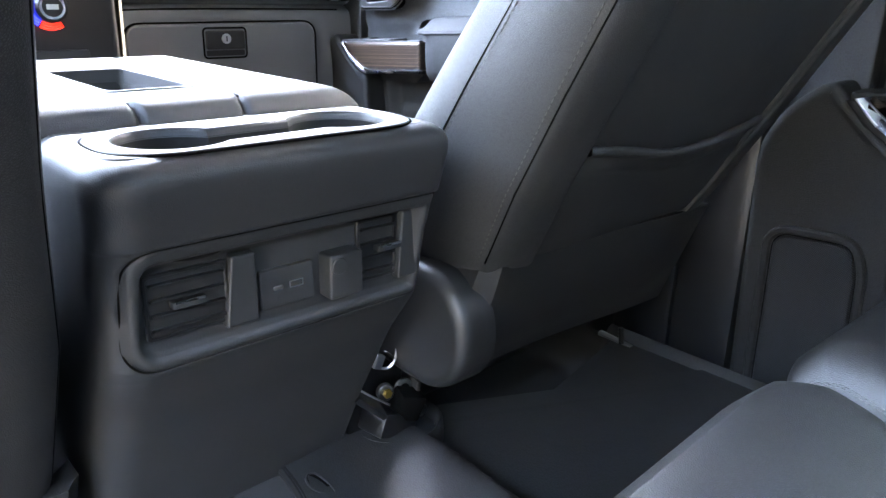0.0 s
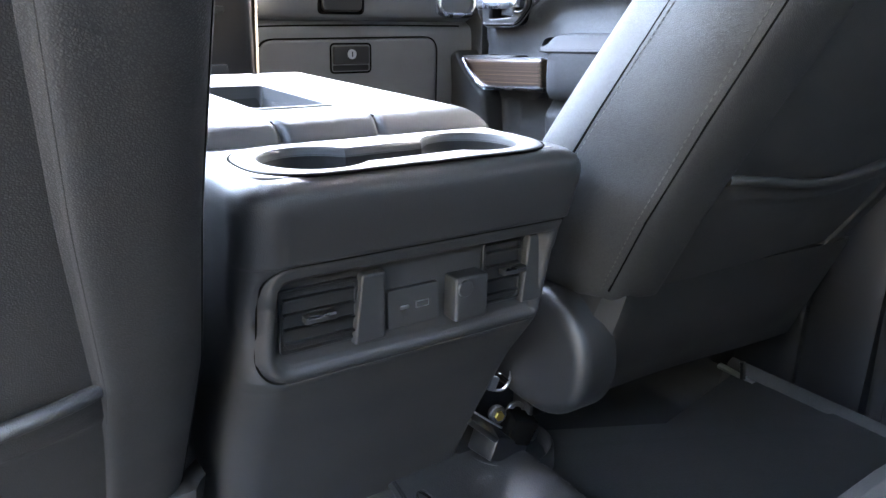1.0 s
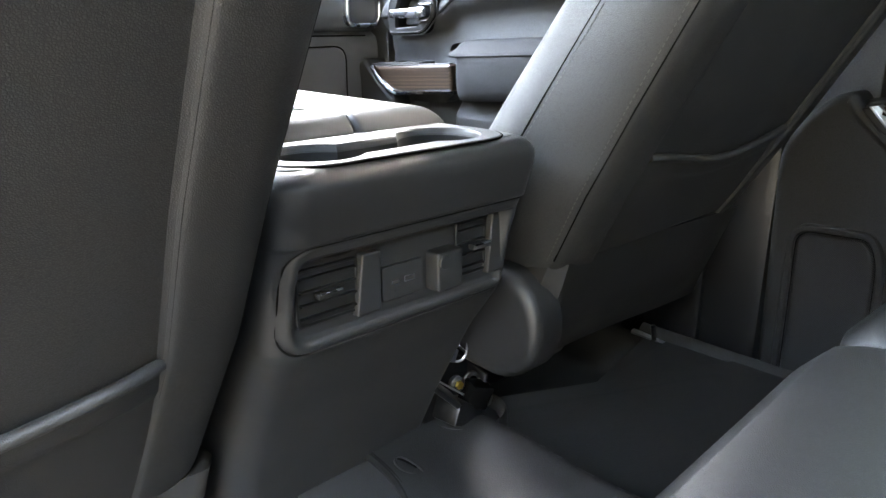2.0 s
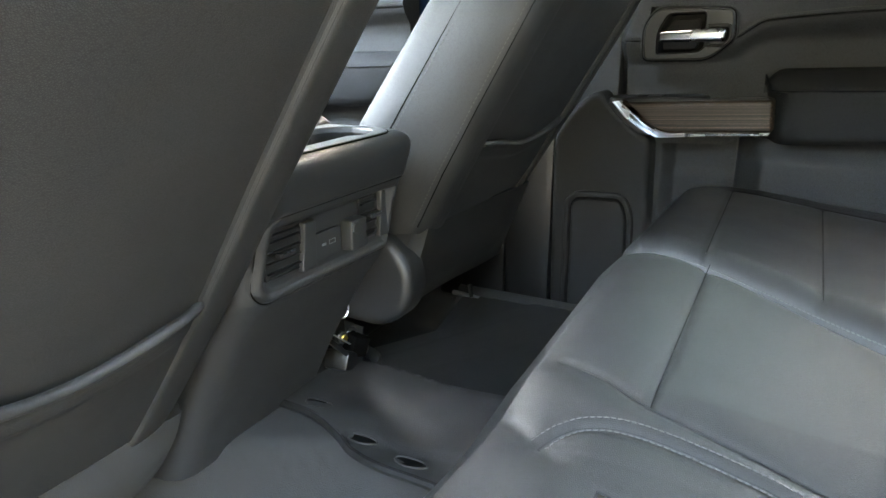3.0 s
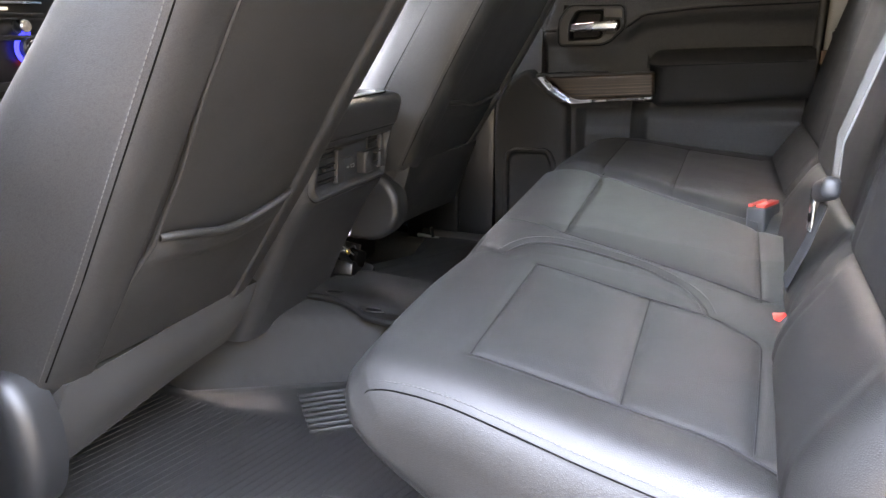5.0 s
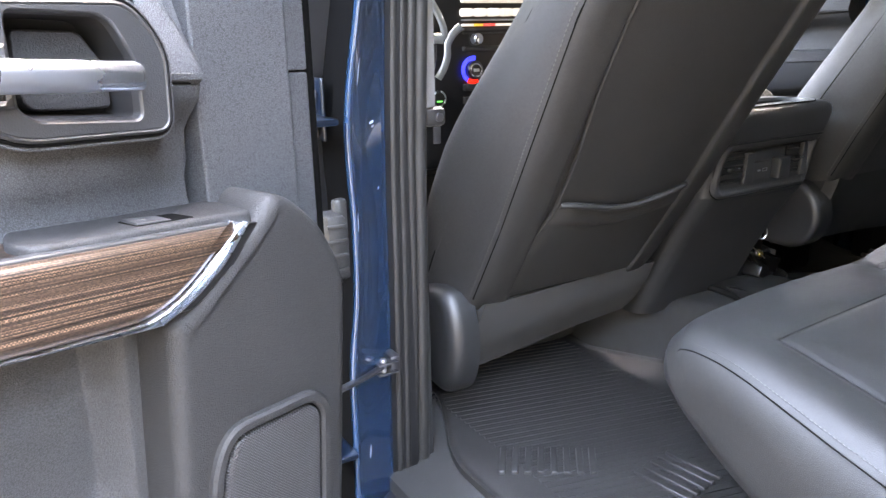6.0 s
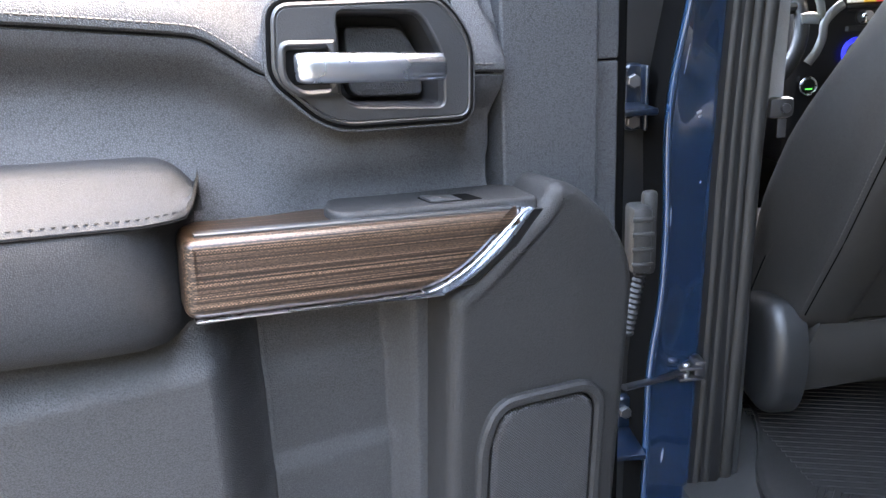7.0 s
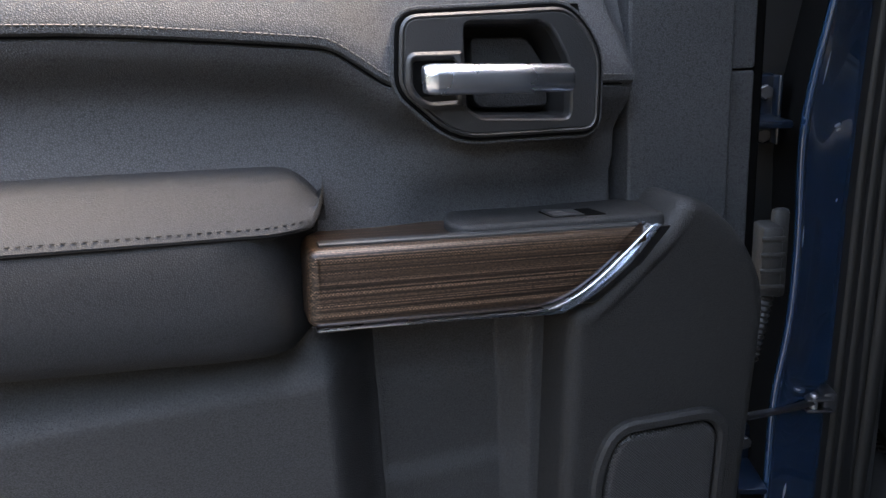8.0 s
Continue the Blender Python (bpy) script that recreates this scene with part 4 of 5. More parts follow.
def build_backrest(x0, x1, label, y0=-0.735, lean=0.33, split=0.935, top=1.42, edge=0.045):
    b = None
    for z0, z1, name in ((0.79, split, "lower_pad"), (split, top, "backrest")):
        def fn(u, v):
            x = x0 + (x1 - x0) * u
            z = z0 + (z1 - z0) * v
            e, ez = min(x - x0, x1 - x), min(z - z0, z1 - z)
            k = math.sqrt(max(0, 1 - (1 - min(1, e / 0.045)) ** 2))
            kz = math.sqrt(max(0, 1 - (1 - min(1, ez / 0.018)) ** 2))
            y = y0 - lean * (z - 0.83) + 0.018 * (1 - sm(0.83, 0.93, z)) - edge * (1 - k) - 0.012 * (1 - kz) + 0.010 * math.sin(math.pi * v)
            for q in (x0 + 0.06, x1 - 0.06):
                y -= 0.003 * math.exp(-((x - q) / 0.004) ** 2)
            return Vector((x, y, z))
        ed = [0, 0.002, 0.006, 0.012, 0.02, 0.03, 0.042, 0.056, 0.072, 0.09]
        us = ed + spread(0.11, 0.89, 44) + [1 - q for q in reversed(ed)]
        vs = [0, 0.004, 0.012, 0.025, 0.045, 0.07, 0.10] + spread(0.13, 0.87, 20) + [0.90, 0.93, 0.955, 0.975, 0.988, 0.996, 1]
        bm, g = grid(fn, us, vs)
        part(name, skirt(bm, g, lambda c: c + Vector((0, -0.09, 0))), LEATHER, bench, label)


build_backrest(-0.72, -0.372, "leather backrest nearest the open door", y0=-0.720, lean=0.24)
build_backrest(-0.364, 0.165, "leather middle backrest", y0=-0.738, lean=0.21, edge=0.034)
build_backrest(0.185, 0.70, "leather backrest by the shut door", y0=-0.742, lean=0.27)

# ---- centre console ----
console = thing("centre_console", (-0.02, 0.15, 0.60), "black plastic centre console with cup holders and rear vents", "console")
REAR = [(0.58, 0.168), (0.70, 0.110), (0.80, 0.055), (0.85, 0.018), (0.862, 0.0105), (0.93, -0.003), (0.955, -0.014), (0.9635, -0.019), (0.967, -0.023), (1.00, -0.0335), (1.010, -0.0352), (1.0165, -0.0345), (1.0220, -0.0315), (1.0258, -0.0265), (1.0280, -0.0195), (1.0285, -0.012)]


def con_side(z):
    """Left and right edges of the console by height."""
    return lerp_table([(0.58, -0.152, 0.135), (0.80, -0.163, 0.131), (0.96, -0.174, 0.1245), (1.008, -0.177, 0.124), (1.0165, -0.176, 0.123), (1.0220, -0.1735, 0.1205), (1.0258, -0.1690, 0.116), (1.0285, -0.1620, 0.109)], z)


def panel_inside(x, z):
    """Depth inside the rounded outline of the rear control panel."""
    x0, x1, z0, z1 = -0.157, 0.1205, 0.8585, 0.9650
    r = 0.030 if x < -0.02 else 0.012
    cx, cz = min(x - x0, x1 - x), z - z0
    if cx < r and cz < r:
        low = r - math.hypot(r - cx, r - cz)
    else:
        low = min(cx, cz)
    r = 0.022 if x < -0.02 else 0.008
    cz = z1 - z
    if cx < r and cz < r:
        high = r - math.hypot(r - cx, r - cz)
    else:
        high = min(cx, cz)
    return min(low, high)


def rear_face(u, z):
    a, b = con_side(z)
    x = a + (b - a) * u
    y = lerp_table(REAR, z)[0]
    e, r = min(x - a, b - x), 0.034
    rl = r if x < 0 else 0.016
    y += rl * (1 - math.sqrt(max(0, 1 - (1 - min(1, e / rl)) ** 2)))
    d = panel_inside(x, z)
    if d > -0.004:
        y += 0.0022 * math.exp(-(d / 0.0016) ** 2)
    if d > 0:
        top = sm(0.935, 0.962, z)
        rim = math.sin(math.pi * min(1, d / 0.013)) if d < 0.013 else 0
        y -= 0.0035 * rim * (1 - top)
        k = sm(0.010, 0.0185, d) * (1 - sm(0.940, 0.960, z))
        y += (0.0105 - y) * k
    return Vector((x, y, z))


us = [0, 0.0008, 0.003, 0.007, 0.013, 0.02, 0.028, 0.037, 0.047] + spread(0.056, 0.954, 170) + [0.962, 0.97, 0.978, 0.985, 0.991, 0.996, 0.999, 1]
zs = spread(0.58, 0.84, 14) + spread(0.845, 0.9665, 96) + spread(0.969, 1.005, 10) + [1.010, 1.0135, 1.0165, 1.0193, 1.0220, 1.0240, 1.0258, 1.0271, 1.0280, 1.0285]
bm, g = grid(rear_face, us, zs)
for col in (g[0], g[-1]):
    far = [bm.verts.new(Vector((v.co.x, 0.62, v.co.z))) for v in col]
    for a, b, c, d in zip(col, col[1:], far[1:], far):
        bm.faces.new((a, b, c, d))
part("body", bm, PLASTIC, console, "satin black moulded console body with a framed rear panel")
line = rounded([(-0.157, 0.965), (-0.157, 0.8585), (0.1205, 0.8585), (0.1205, 0.965)], [0.022, 0.030, 0.012, 0.008], 10)
def on_rear(x, z):
    a, b = con_side(z)
    return rear_face((x - a) / (b - a), z)
outline = []
for p, q in zip(line, line[1:] + line[:1]):
    n = max(1, int((Vector(q) - Vector(p)).length / 0.006))
    outline += [on_rear(p[0] + (q[0] - p[0]) * i / n, p[1] + (q[1] - p[1]) * i / n) + Vector((0, -0.0004, 0)) for i in range(n)]
part("panel_seam", tube(outline, 0.0009, 6, closed=True), BLACK, console)
MY = Matrix(((1, 0, 0, 0), (0, 0, -1, 0), (0, 1, 0, 0), (0, 0, 0, 1)))   # (x, z, out of the rear face)
DEEP = Matrix.Translation((0, 0.0085, 0))
MY = DEEP @ MY


def vent(x0, x1, z0, z1, divider):
    v = part("vent", frame_ring(rounded([(x0, z0), (x1, z0), (x1, z1), (x0, z1)], 0.004, 3), rounded([(x0 + 0.003, z0 + 0.003), (x1 - 0.003, z0 + 0.003), (x1 - 0.003, z1 - 0.003), (x0 + 0.003, z1 - 0.003)], 0.003, 3), -0.005, 0.001, 0.0006, MY), PLASTIC_DARK, console)
    # flat plate, its dark colour paints the shade of a deep vent
    part("vent_well", slab([(x0 + 0.002, z0 + 0.002), (x1 - 0.002, z0 + 0.002), (x1 - 0.002, z1 - 0.002), (x0 + 0.002, z1 - 0.002)], -0.004, -0.0005, 0.0002, MY), VENT_SHADE, v)
    n = 4
    for i in range(n):
        z = z0 + (z1 - z0) * (i + 0.7) / (n + 0.4)
        part("slat", box(x0 + 0.004, x1 - 0.004, -0.004, 0.002, z - 0.0012, z + 0.0012, 0.0008, m=DEEP), PLASTIC_DARK, v)
    zt = z0 + (z1 - z0) * 0.52
    t = box(x0 + 0.018, x0 + 0.045, -0.009, 0.0, zt - 0.003, zt + 0.003, 0.0015, m=DEEP)
    part("vent_tab", t, PLASTIC, v)
    part("tab_strip", box(x0 + 0.020, x0 + 0.043, -0.0097, -0.008, zt + 0.0016, zt + 0.0034, 0.0004, m=DEEP), CHROME, v)
    a, b = divider
    bm = slab(rounded([(a, z0 - 0.004), (b, z0 - 0.004), (b, z1 + 0.002), (a + (b - a) * 0.25, z1 + 0.002)], 0.002, 3), -0.004, 0.0065, 0.002, MY)
    part("divider", bm, PLASTIC, v, "lighter flat vent divider")
    return v


vent(-0.140, -0.074, 0.886, 0.938, (-0.080, -0.052))
vent(0.048, 0.092, 0.886, 0.944, (0.090, 0.113))
usb = part("usb_plate", slab(rounded([(-0.048, 0.886), (0.002, 0.886), (0.002, 0.920), (-0.048, 0.920)], 0.003, 4), -0.004, 0.0022, 0.0008, MY), PLASTIC, console)
part("port", slab(rounded([(-0.0365, 0.9015), (-0.0275, 0.9015), (-0.0275, 0.905), (-0.0365, 0.905)], 0.0016, 4), 0.001, 0.0026, 0.0003, MY), STEEL, usb)
part("port", frame_ring([(-0.0215, 0.9005), (-0.0085, 0.9005), (-0.0085, 0.9065), (-0.0215, 0.9065)], [(-0.0207, 0.9013), (-0.0093, 0.9013), (-0.0093, 0.9057), (-0.0207, 0.9057)], 0.001, 0.0027, 0.0002, MY), STEEL, usb)
part("print", slab([(-0.033, 0.893), (-0.030, 0.893), (-0.030, 0.8955), (-0.033, 0.8955)], 0.001, 0.0024, 0.0001, MY), PLASTIC, usb)
out = part("outlet_cover", box(0.010, 0.044, -0.016, 0.004, 0.884, 0.924, 0.003, m=DEEP, segments=3), PLASTIC, console, "hinged power outlet cover")
part("hinge_tab", disc((0.019, -0.0068, 0.914), (0, -1, 0), 0.0075, 0.0022, 20, 0.0008), PLASTIC, out)
# top tray with two cup holders
MZ = Matrix(((1, 0, 0, 0), (0, 1, 0, 0), (0, 0, 1, 0), (0, 0, 0, 1)))
tray_o = rounded([(-0.154, -0.0205), (0.105, -0.0205), (0.105, 0.086), (-0.154, 0.086)], 0.05, 12)


def cup_line(n=28):
    """Outline of the two holders joined by a slot."""
    l, r, rad, w0, w1 = Vector((-0.098, 0.030)), Vector((0.0475, 0.033)), 0.0425, -0.031, 0.022
    a, b = math.asin(w1 / rad), math.asin(w0 / rad)
    out = [l + Vector((math.cos(q), math.sin(q))) * rad for q in spread(a, 2 * math.pi + b, n)]
    out += [r + Vector((math.cos(q), math.sin(q))) * rad for q in spread(math.pi - b, 3 * math.pi - a, n)]
    return out


cups = cup_line()
sheet_with_hole([tuple(p) for p in tray_o], [tuple(p) for p in cups], 1.0300, "cup_tray", 0.007, 0.003, console, CONSOLE_TOP, "grey-black cup holder tray")
# console plastic in truth; the shade of the cups is painted black
bm = bmesh.new()
rings(bm, [[Vector((p[0], p[1], z)) for p in inset2(cups, d)] for d, z in ((0.0028, 1.0240), (0.0032, 1.018), (0.008, 0.950), (0.011, 0.946))], caps=(False, True))
part("cup_well", bm, SHADE_DARK, console, "cup well walls, shade painted near-black")
part("tray_gap", tube([Vector((p.x, p.y, 1.0284)) for p in inset2(tray_o, -0.0022)], 0.0011, 6, closed=True), BLACK, console)
part("slot_floor", box(-0.062, 0.012, 0.0, 0.053, 0.95, 0.998, 0.003), PLASTIC, console)
sheet_with_hole([tuple(p) for p in rounded([(-0.160, -0.0165), (0.1075, -0.0165), (0.1075, 0.14), (-0.160, 0.14)], [0.024, 0.016, 0.004, 0.004], 8)], [tuple(p) for p in inset2(tray_o, 0.006)], 1.0287, "top_surround", 0.002, 0.002, console, CONSOLE_TOP)
# padded lid in front of the cup holders
lid = thing("console_lid", (-0.02, 0.36, 1.03), "black leather console lid with a shallow tray", "armrest")
def seam_left(y):
    return -0.118 - 0.010 * sm(0.30, 0.45, y) + 0.026 * (1 - sm(0.09, 0.22, y))


def seam_right(y):
    return 0.030 - 0.032 * (1 - sm(0.09, 0.24, y))


def lid_fn(u, v):
    x = -0.188 + 0.308 * u
    y = 0.092 + 0.43 * v
    e = min(x + 0.188, 0.120 - x, y - 0.092, 0.522 - y)
    z = 1.047 - 0.034 * (1 - math.sqrt(max(0, 1 - (1 - min(1, e / 0.032)) ** 2)))
    for q in (seam_left(y), seam_right(y)):
        z -= 0.005 * math.exp(-((x - q) / 0.0028) ** 2)
        y += 0.005 * math.exp(-((x - q) / 0.004) ** 2) * (1 - sm(0.0, 0.03, y - 0.092))
    return Vector((x, y, z - 0.028 * sm(0, 0.0035, min(x + 0.094, -0.016 - x, y - 0.165, 0.345 - y))))
us = spread(0, 0.06, 8) + spread(0.063, 0.937, 150) + spread(0.94, 1, 8)
vs = spread(0, 0.07, 14) + spread(0.074, 0.66, 130) + spread(0.67, 1, 30)
bm, g = grid(lid_fn, us, vs)
part("lid_pad", skirt(bm, g, lambda c: Vector((c.x, c.y, 1.005))), LID_VINYL, lid)
for f, s in ((seam_left, -1), (seam_right, 1)):
    line = [Vector((f(y) + s * 0.0045, y, 1.0472)) for y in spread(0.118, 0.50, 70)]
    part("stitching", stitches(line), THREAD, lid)
    part("seam", tube([p + Vector((-s * 0.0045, 0, -0.0044)) for p in line], 0.0012, 5), BLACK, lid)
tray = part("lid_tray", box(-0.0915, -0.0185, 0.168, 0.342, 1.0185, 1.0225, 0.002), PLASTIC_DARK, lid, "dark sunken tray")
part("tray_rim", frame_ring([tuple(p) for p in rounded([(-0.097, 0.162), (-0.013, 0.162), (-0.013, 0.348), (-0.097, 0.348)], 0.01, 4)], [tuple(p) for p in rounded([(-0.0925, 0.1665), (-0.0175, 0.1665), (-0.0175, 0.3435), (-0.0925, 0.3435)], 0.007, 4)], 1.02, 1.0485, 0.001, MZ), PLASTIC, lid)

# ---- dashboard ----
MYK = Matrix(((1, 0, 0, 0), (0, 0, -1, 0), (0, 1, 0, 0), (0, 0, 0, 1)))
dash = thing("dashboard", (0, 1.2, 0.9), "grey-black dashboard with glove box and lit controls", "dashboard")
bm = bmesh.new()
sec = curve([(1.10, 0.80, 0), (1.065, 0.86, 0), (1.045, 0.95, 0), (1.045, 1.07, 0), (1.065, 1.095, 0), (1.07, 1.10, 0), (1.045, 1.115, 0), (1.04, 1.17, 0), (1.06, 1.25, 0), (1.12, 1.29, 0), (1.30, 1.30, 0), (1.50, 1.28, 0), (1.50, 0.80, 0)], 4)
rings(bm, [[Vector((x, p.x, p.y)) for p in sec] for x in spread(-0.80, 0.80, 12)])
part("dash_body", bm, GLOVE, dash)
# shallow step above the glove box and a pale trim beside the stack
gl = rounded([(0.240, 0.86), (0.682, 0.86), (0.682, 1.064), (0.240, 1.060)], 0.035, 6)
MD = Matrix(((1, 0, 0, 0), (0, 0, -1, 1.043), (0, 1, 0, 0), (0, 0, 0, 1)))
gb = part("glove_box", slab(gl, -0.02, 0.008, 0.006, MD), GLOVE, dash, "vinyl glove box door, haze put into its grey")
part("groove", frame_ring([tuple(p) for p in inset2(gl, -0.0035)], gl, -0.02, 0.0055, 0.0008, MD), BLACK, gb)
la = [tuple(p) for p in rounded([(0.405, 0.992), (0.500, 0.992), (0.500, 1.050), (0.405, 1.050)], 0.007, 4)]
part("latch_recess", frame_ring([tuple(p) for p in inset2(la, -0.004)], la, 0.0, 0.0092, 0.0006, MD), BLACK, gb)
part("latch", slab(rounded([(0.408, 1.008), (0.497, 1.008), (0.497, 1.047), (0.408, 1.047)], 0.005, 4), 0.0, 0.0135, 0.003, MD), PLASTIC, gb)
part("finger_well", slab(rounded([(0.408, 0.994), (0.497, 0.994), (0.497, 1.006), (0.408, 1.006)], 0.003, 3), 0.0, 0.0085, 0.0006, MD), PLASTIC_DARK, gb)
part("lock", disc((0.452, 1.030, 1.030), (0, -1, 0), 0.0105, 0.004, 20, 0.001), STEEL, gb)
part("keyway", box(0.4508, 0.4532, 1.0255, 1.027, 1.0245, 1.0355), BLACK, gb)
part("shelf_line", tube(curve([(0.236, 1.048, 1.06), (0.242, 1.043, 1.082), (0.27, 1.042, 1.0885), (0.50, 1.042, 1.091), (0.75, 1.045, 1.090)], 8), 0.0018, 6), BLACK, dash)
part("upper_latch", slab(rounded([(0.385, 1.120), (0.480, 1.120), (0.480, 1.165), (0.385, 1.165)], 0.012, 5), -0.02, 0.014, 0.004, MD), PLASTIC, dash)
part("upper_groove", frame_ring(rounded([(0.378, 1.113), (0.487, 1.113), (0.487, 1.172), (0.378, 1.172)], 0.014, 5), rounded([(0.384, 1.119), (0.481, 1.119), (0.481, 1.166), (0.384, 1.166)], 0.012, 5), -0.02, 0.0095, 0.001, MD), BLACK, dash)
part("air_vent", frame_ring(rounded([(0.68, 1.11), (0.79, 1.11), (0.79, 1.2), (0.68, 1.2)], 0.03, 5), rounded([(0.69, 1.12), (0.78, 1.12), (0.78, 1.19), (0.69, 1.19)], 0.025, 5), -0.02, 0.02, 0.003, MD), CHROME, dash)
part("stack_side", slab(rounded([(0.180, 0.86), (0.232, 0.86), (0.238, 1.24), (0.205, 1.24)], 0.01, 4), -0.06, 0.04, 0.02, MD, steps=5), TRIM_GREY, dash, "pale grey trim beside the stack")
for off in (0.0, 0.012):
    part("stitching", stitches([Vector((0.2125 + off + 0.02 * (z - 0.9), 1.0025, z)) for z in spread(0.90, 1.22, 30)]), THREAD, dash)
# centre stack
part("centre_panel", box(-0.27, 0.175, 0.868, 1.06, 0.80, 1.29, 0.02, segments=3), PLASTIC_DARK, dash, "black centre stack")
part("screen", box(-0.15, 0.12, 0.852, 0.875, 1.24, 1.36, 0.006), glow("screen_glow", (0.55, 0.57, 0.58), 0.004), dash, "lit touch screen")
WHITE_GLOW = glow("key_glow", (0.6, 0.62, 0.63), 0.005)
for i in range(6):
    x = -0.135 + 0.043 * i
    part("key", slab(rounded([(x - 0.017, 1.205), (x + 0.017, 1.205), (x + 0.017, 1.226), (x - 0.017, 1.226)], 0.008, 5), -0.875, -0.85 + 0.0, 0.002, MYK), WHITE_GLOW, dash, "pale lit key")
part("key_strip", box(-0.147, 0.11, 0.852, 0.875, 1.194, 1.1985, 0.001), CHROME, dash)
for a, b, mt in ((-0.147, -0.115, WHITE_GLOW), (-0.112, -0.085, glow("amber_glow", (0.6, 0.4, 0.07), 0.006)), (-0.083, -0.045, glow("red_strip", (0.6, 0.08, 0.08), 0.006)), (-0.04, 0.023, WHITE_GLOW)):
    part("status_strip", box(a, b, 0.854, 0.875, 1.180, 1.1865, 0.001), mt, dash)
for z, h in ((1.172, 0.003), (1.162, 0.002), (1.122, 0.006), (1.020, 0.009), (0.985, 0.009), (0.95, 0.007)):
    part("button_bar", box(-0.145, 0.115, 0.855, 0.875, z - h, z + h, 0.0018), PLASTIC, dash)
part("button_strip", box(0.01, 0.10, 0.852, 0.856, 1.000, 1.0025, 0.0008), CHROME, dash)
ring_blue = glow("blue_glow", (0.01, 0.03, 1.0), 0.016)
ring_red = glow("red_glow", (1.0, 0.03, 0.02), 0.010)
for x, zk in ((-0.118, 1.066), (0.062, 1.098)):
    k = part("climate_knob", disc((x, 0.870, zk), (0, -1, 0), 0.025, 0.030, 28, 0.004), PLASTIC_DARK, dash)
    part("knob_face", disc((x, 0.841, zk), (0, -1, 0), 0.0195, 0.0012, 24), CHROME, k)
    part("face_inset", disc((x, 0.8402, zk), (0, -1, 0), 0.0155, 0.0010, 24), PLASTIC_DARK, k)
    part("print", box(x - 0.009, x + 0.009, 0.8384, 0.8396, zk - 0.004, zk + 0.004), LABEL, k)
    for q0, q1, mt in ((75, 235, ring_blue), (240, 300, ring_red)):
        for r in (0.0275, 0.0315, 0.0355):
            part("light_arc", tube([Vector((x + r * math.cos(q), 0.857, zk + r * math.sin(q))) for q in spread(radians(q0), radians(q1), 18)], 0.0016, 6), mt, k)
for x in (-0.105, 0.055):
    k = part("radio_knob", disc((x, 0.870, 1.147), (0, -1, 0), 0.0145, 0.026, 22, 0.003), CHROME, dash)
    part("knob_skirt", disc((x, 0.872, 1.147), (0, -1, 0), 0.019, 0.006, 22, 0.001), PLASTIC, k)

# ---- steering wheel ----
wheel = thing("steering_wheel", (-0.49, 0.78, 1.16), "black leather steering wheel with silver spokes", "steering wheel")
c, nrm = Vector((-0.49, 0.76, 1.16)), Vector((0, -0.92, 0.39))
e1 = Vector((1, 0, 0))
e2 = nrm.cross(e1).normalized()
part("rim", tube([c + (e1 * math.cos(q) + e2 * math.sin(q)) * 0.178 for q in (2 * math.pi * i / 40 for i in range(40))], 0.016, 10, closed=True), LEATHER, wheel)
part("hub", disc(c - nrm * 0.03, nrm, 0.075, 0.04, 24, 0.012), PLASTIC, wheel)
bm = bmesh.new()
for q in (0.1, math.pi - 0.1, -math.pi / 2):
    tube([c + (e1 * math.cos(q) + e2 * math.sin(q)) * r for r in (0.06, 0.12, 0.185)], [0.022, 0.014, 0.012], 8, bm=bm)
part("spokes", bm, PLASTIC, wheel)
for pts, w in (([(-0.322, 0.742, 1.250), (-0.300, 0.738, 1.215), (-0.284, 0.736, 1.18), (-0.278, 0.737, 1.150)], 0.010), ([(-0.322, 0.74, 1.150), (-0.305, 0.737, 1.152), (-0.285, 0.736, 1.150)], 0.012), ([(-0.231, 0.74, 1.178), (-0.252, 0.736, 1.165), (-0.272, 0.734, 1.140), (-0.274, 0.734, 1.110), (-0.284, 0.736, 1.080), (-0.298, 0.742, 1.056)], 0.010)):
    part("spoke_trim", tube(curve(pts, 6), w, 10, flat=0.45, up=(0, -1, 0.2)), SATIN, wheel, "satin silver spoke trim")
part("column", tube([c - nrm * 0.02, c - nrm * 0.3], 0.045, 12), PLASTIC_DARK, wheel)

part("start_button", disc((-0.23, 0.862, 0.995), (0, -1, 0), 0.017, 0.012, 24, 0.002), PLASTIC_DARK, dash)
part("button_ring", tube([Vector((-0.23 + 0.020 * math.cos(q), 0.852, 0.995 + 0.020 * math.sin(q))) for q in (2 * math.pi * i / 24 for i in range(24))], 0.0022, 6, closed=True), CHROME, dash)
part("button_light", box(-0.238, -0.222, 0.8485, 0.852, 0.987, 0.990), glow("green_glow", (0.05, 0.9, 0.15), 0.012), dash)

# ---- left door pillar ----
pillar = thing("door_pillar", (-0.87, 0.08, 0.45), "blue painted door pillar with rubber seal and hinges", "car body")
ZP = [(0.36, -0.888, -0.786), (0.53, -0.886, -0.781), (0.61, -0.885, -0.779), (0.72, -0.885, -0.777), (0.755, -0.879, -0.776), (0.81, -0.870, -0.775), (0.87, -0.869, -0.774), (0.95, -0.868, -0.774), (1.01, -0.873, -0.772), (1.08, -0.871, -0.770), (1.19, -0.850, -0.765), (1.4, -0.815, -0.75), (1.75, -0.76, -0.725)]
def pillar_edges(z):
    rows = [lerp_table(ZP, z + q) for q in (-0.045, -0.03, -0.015, 0, 0.015, 0.03, 0.045)]
    return [sum(r[0] for r in rows) / 7, sum(r[1] for r in rows) / 7]


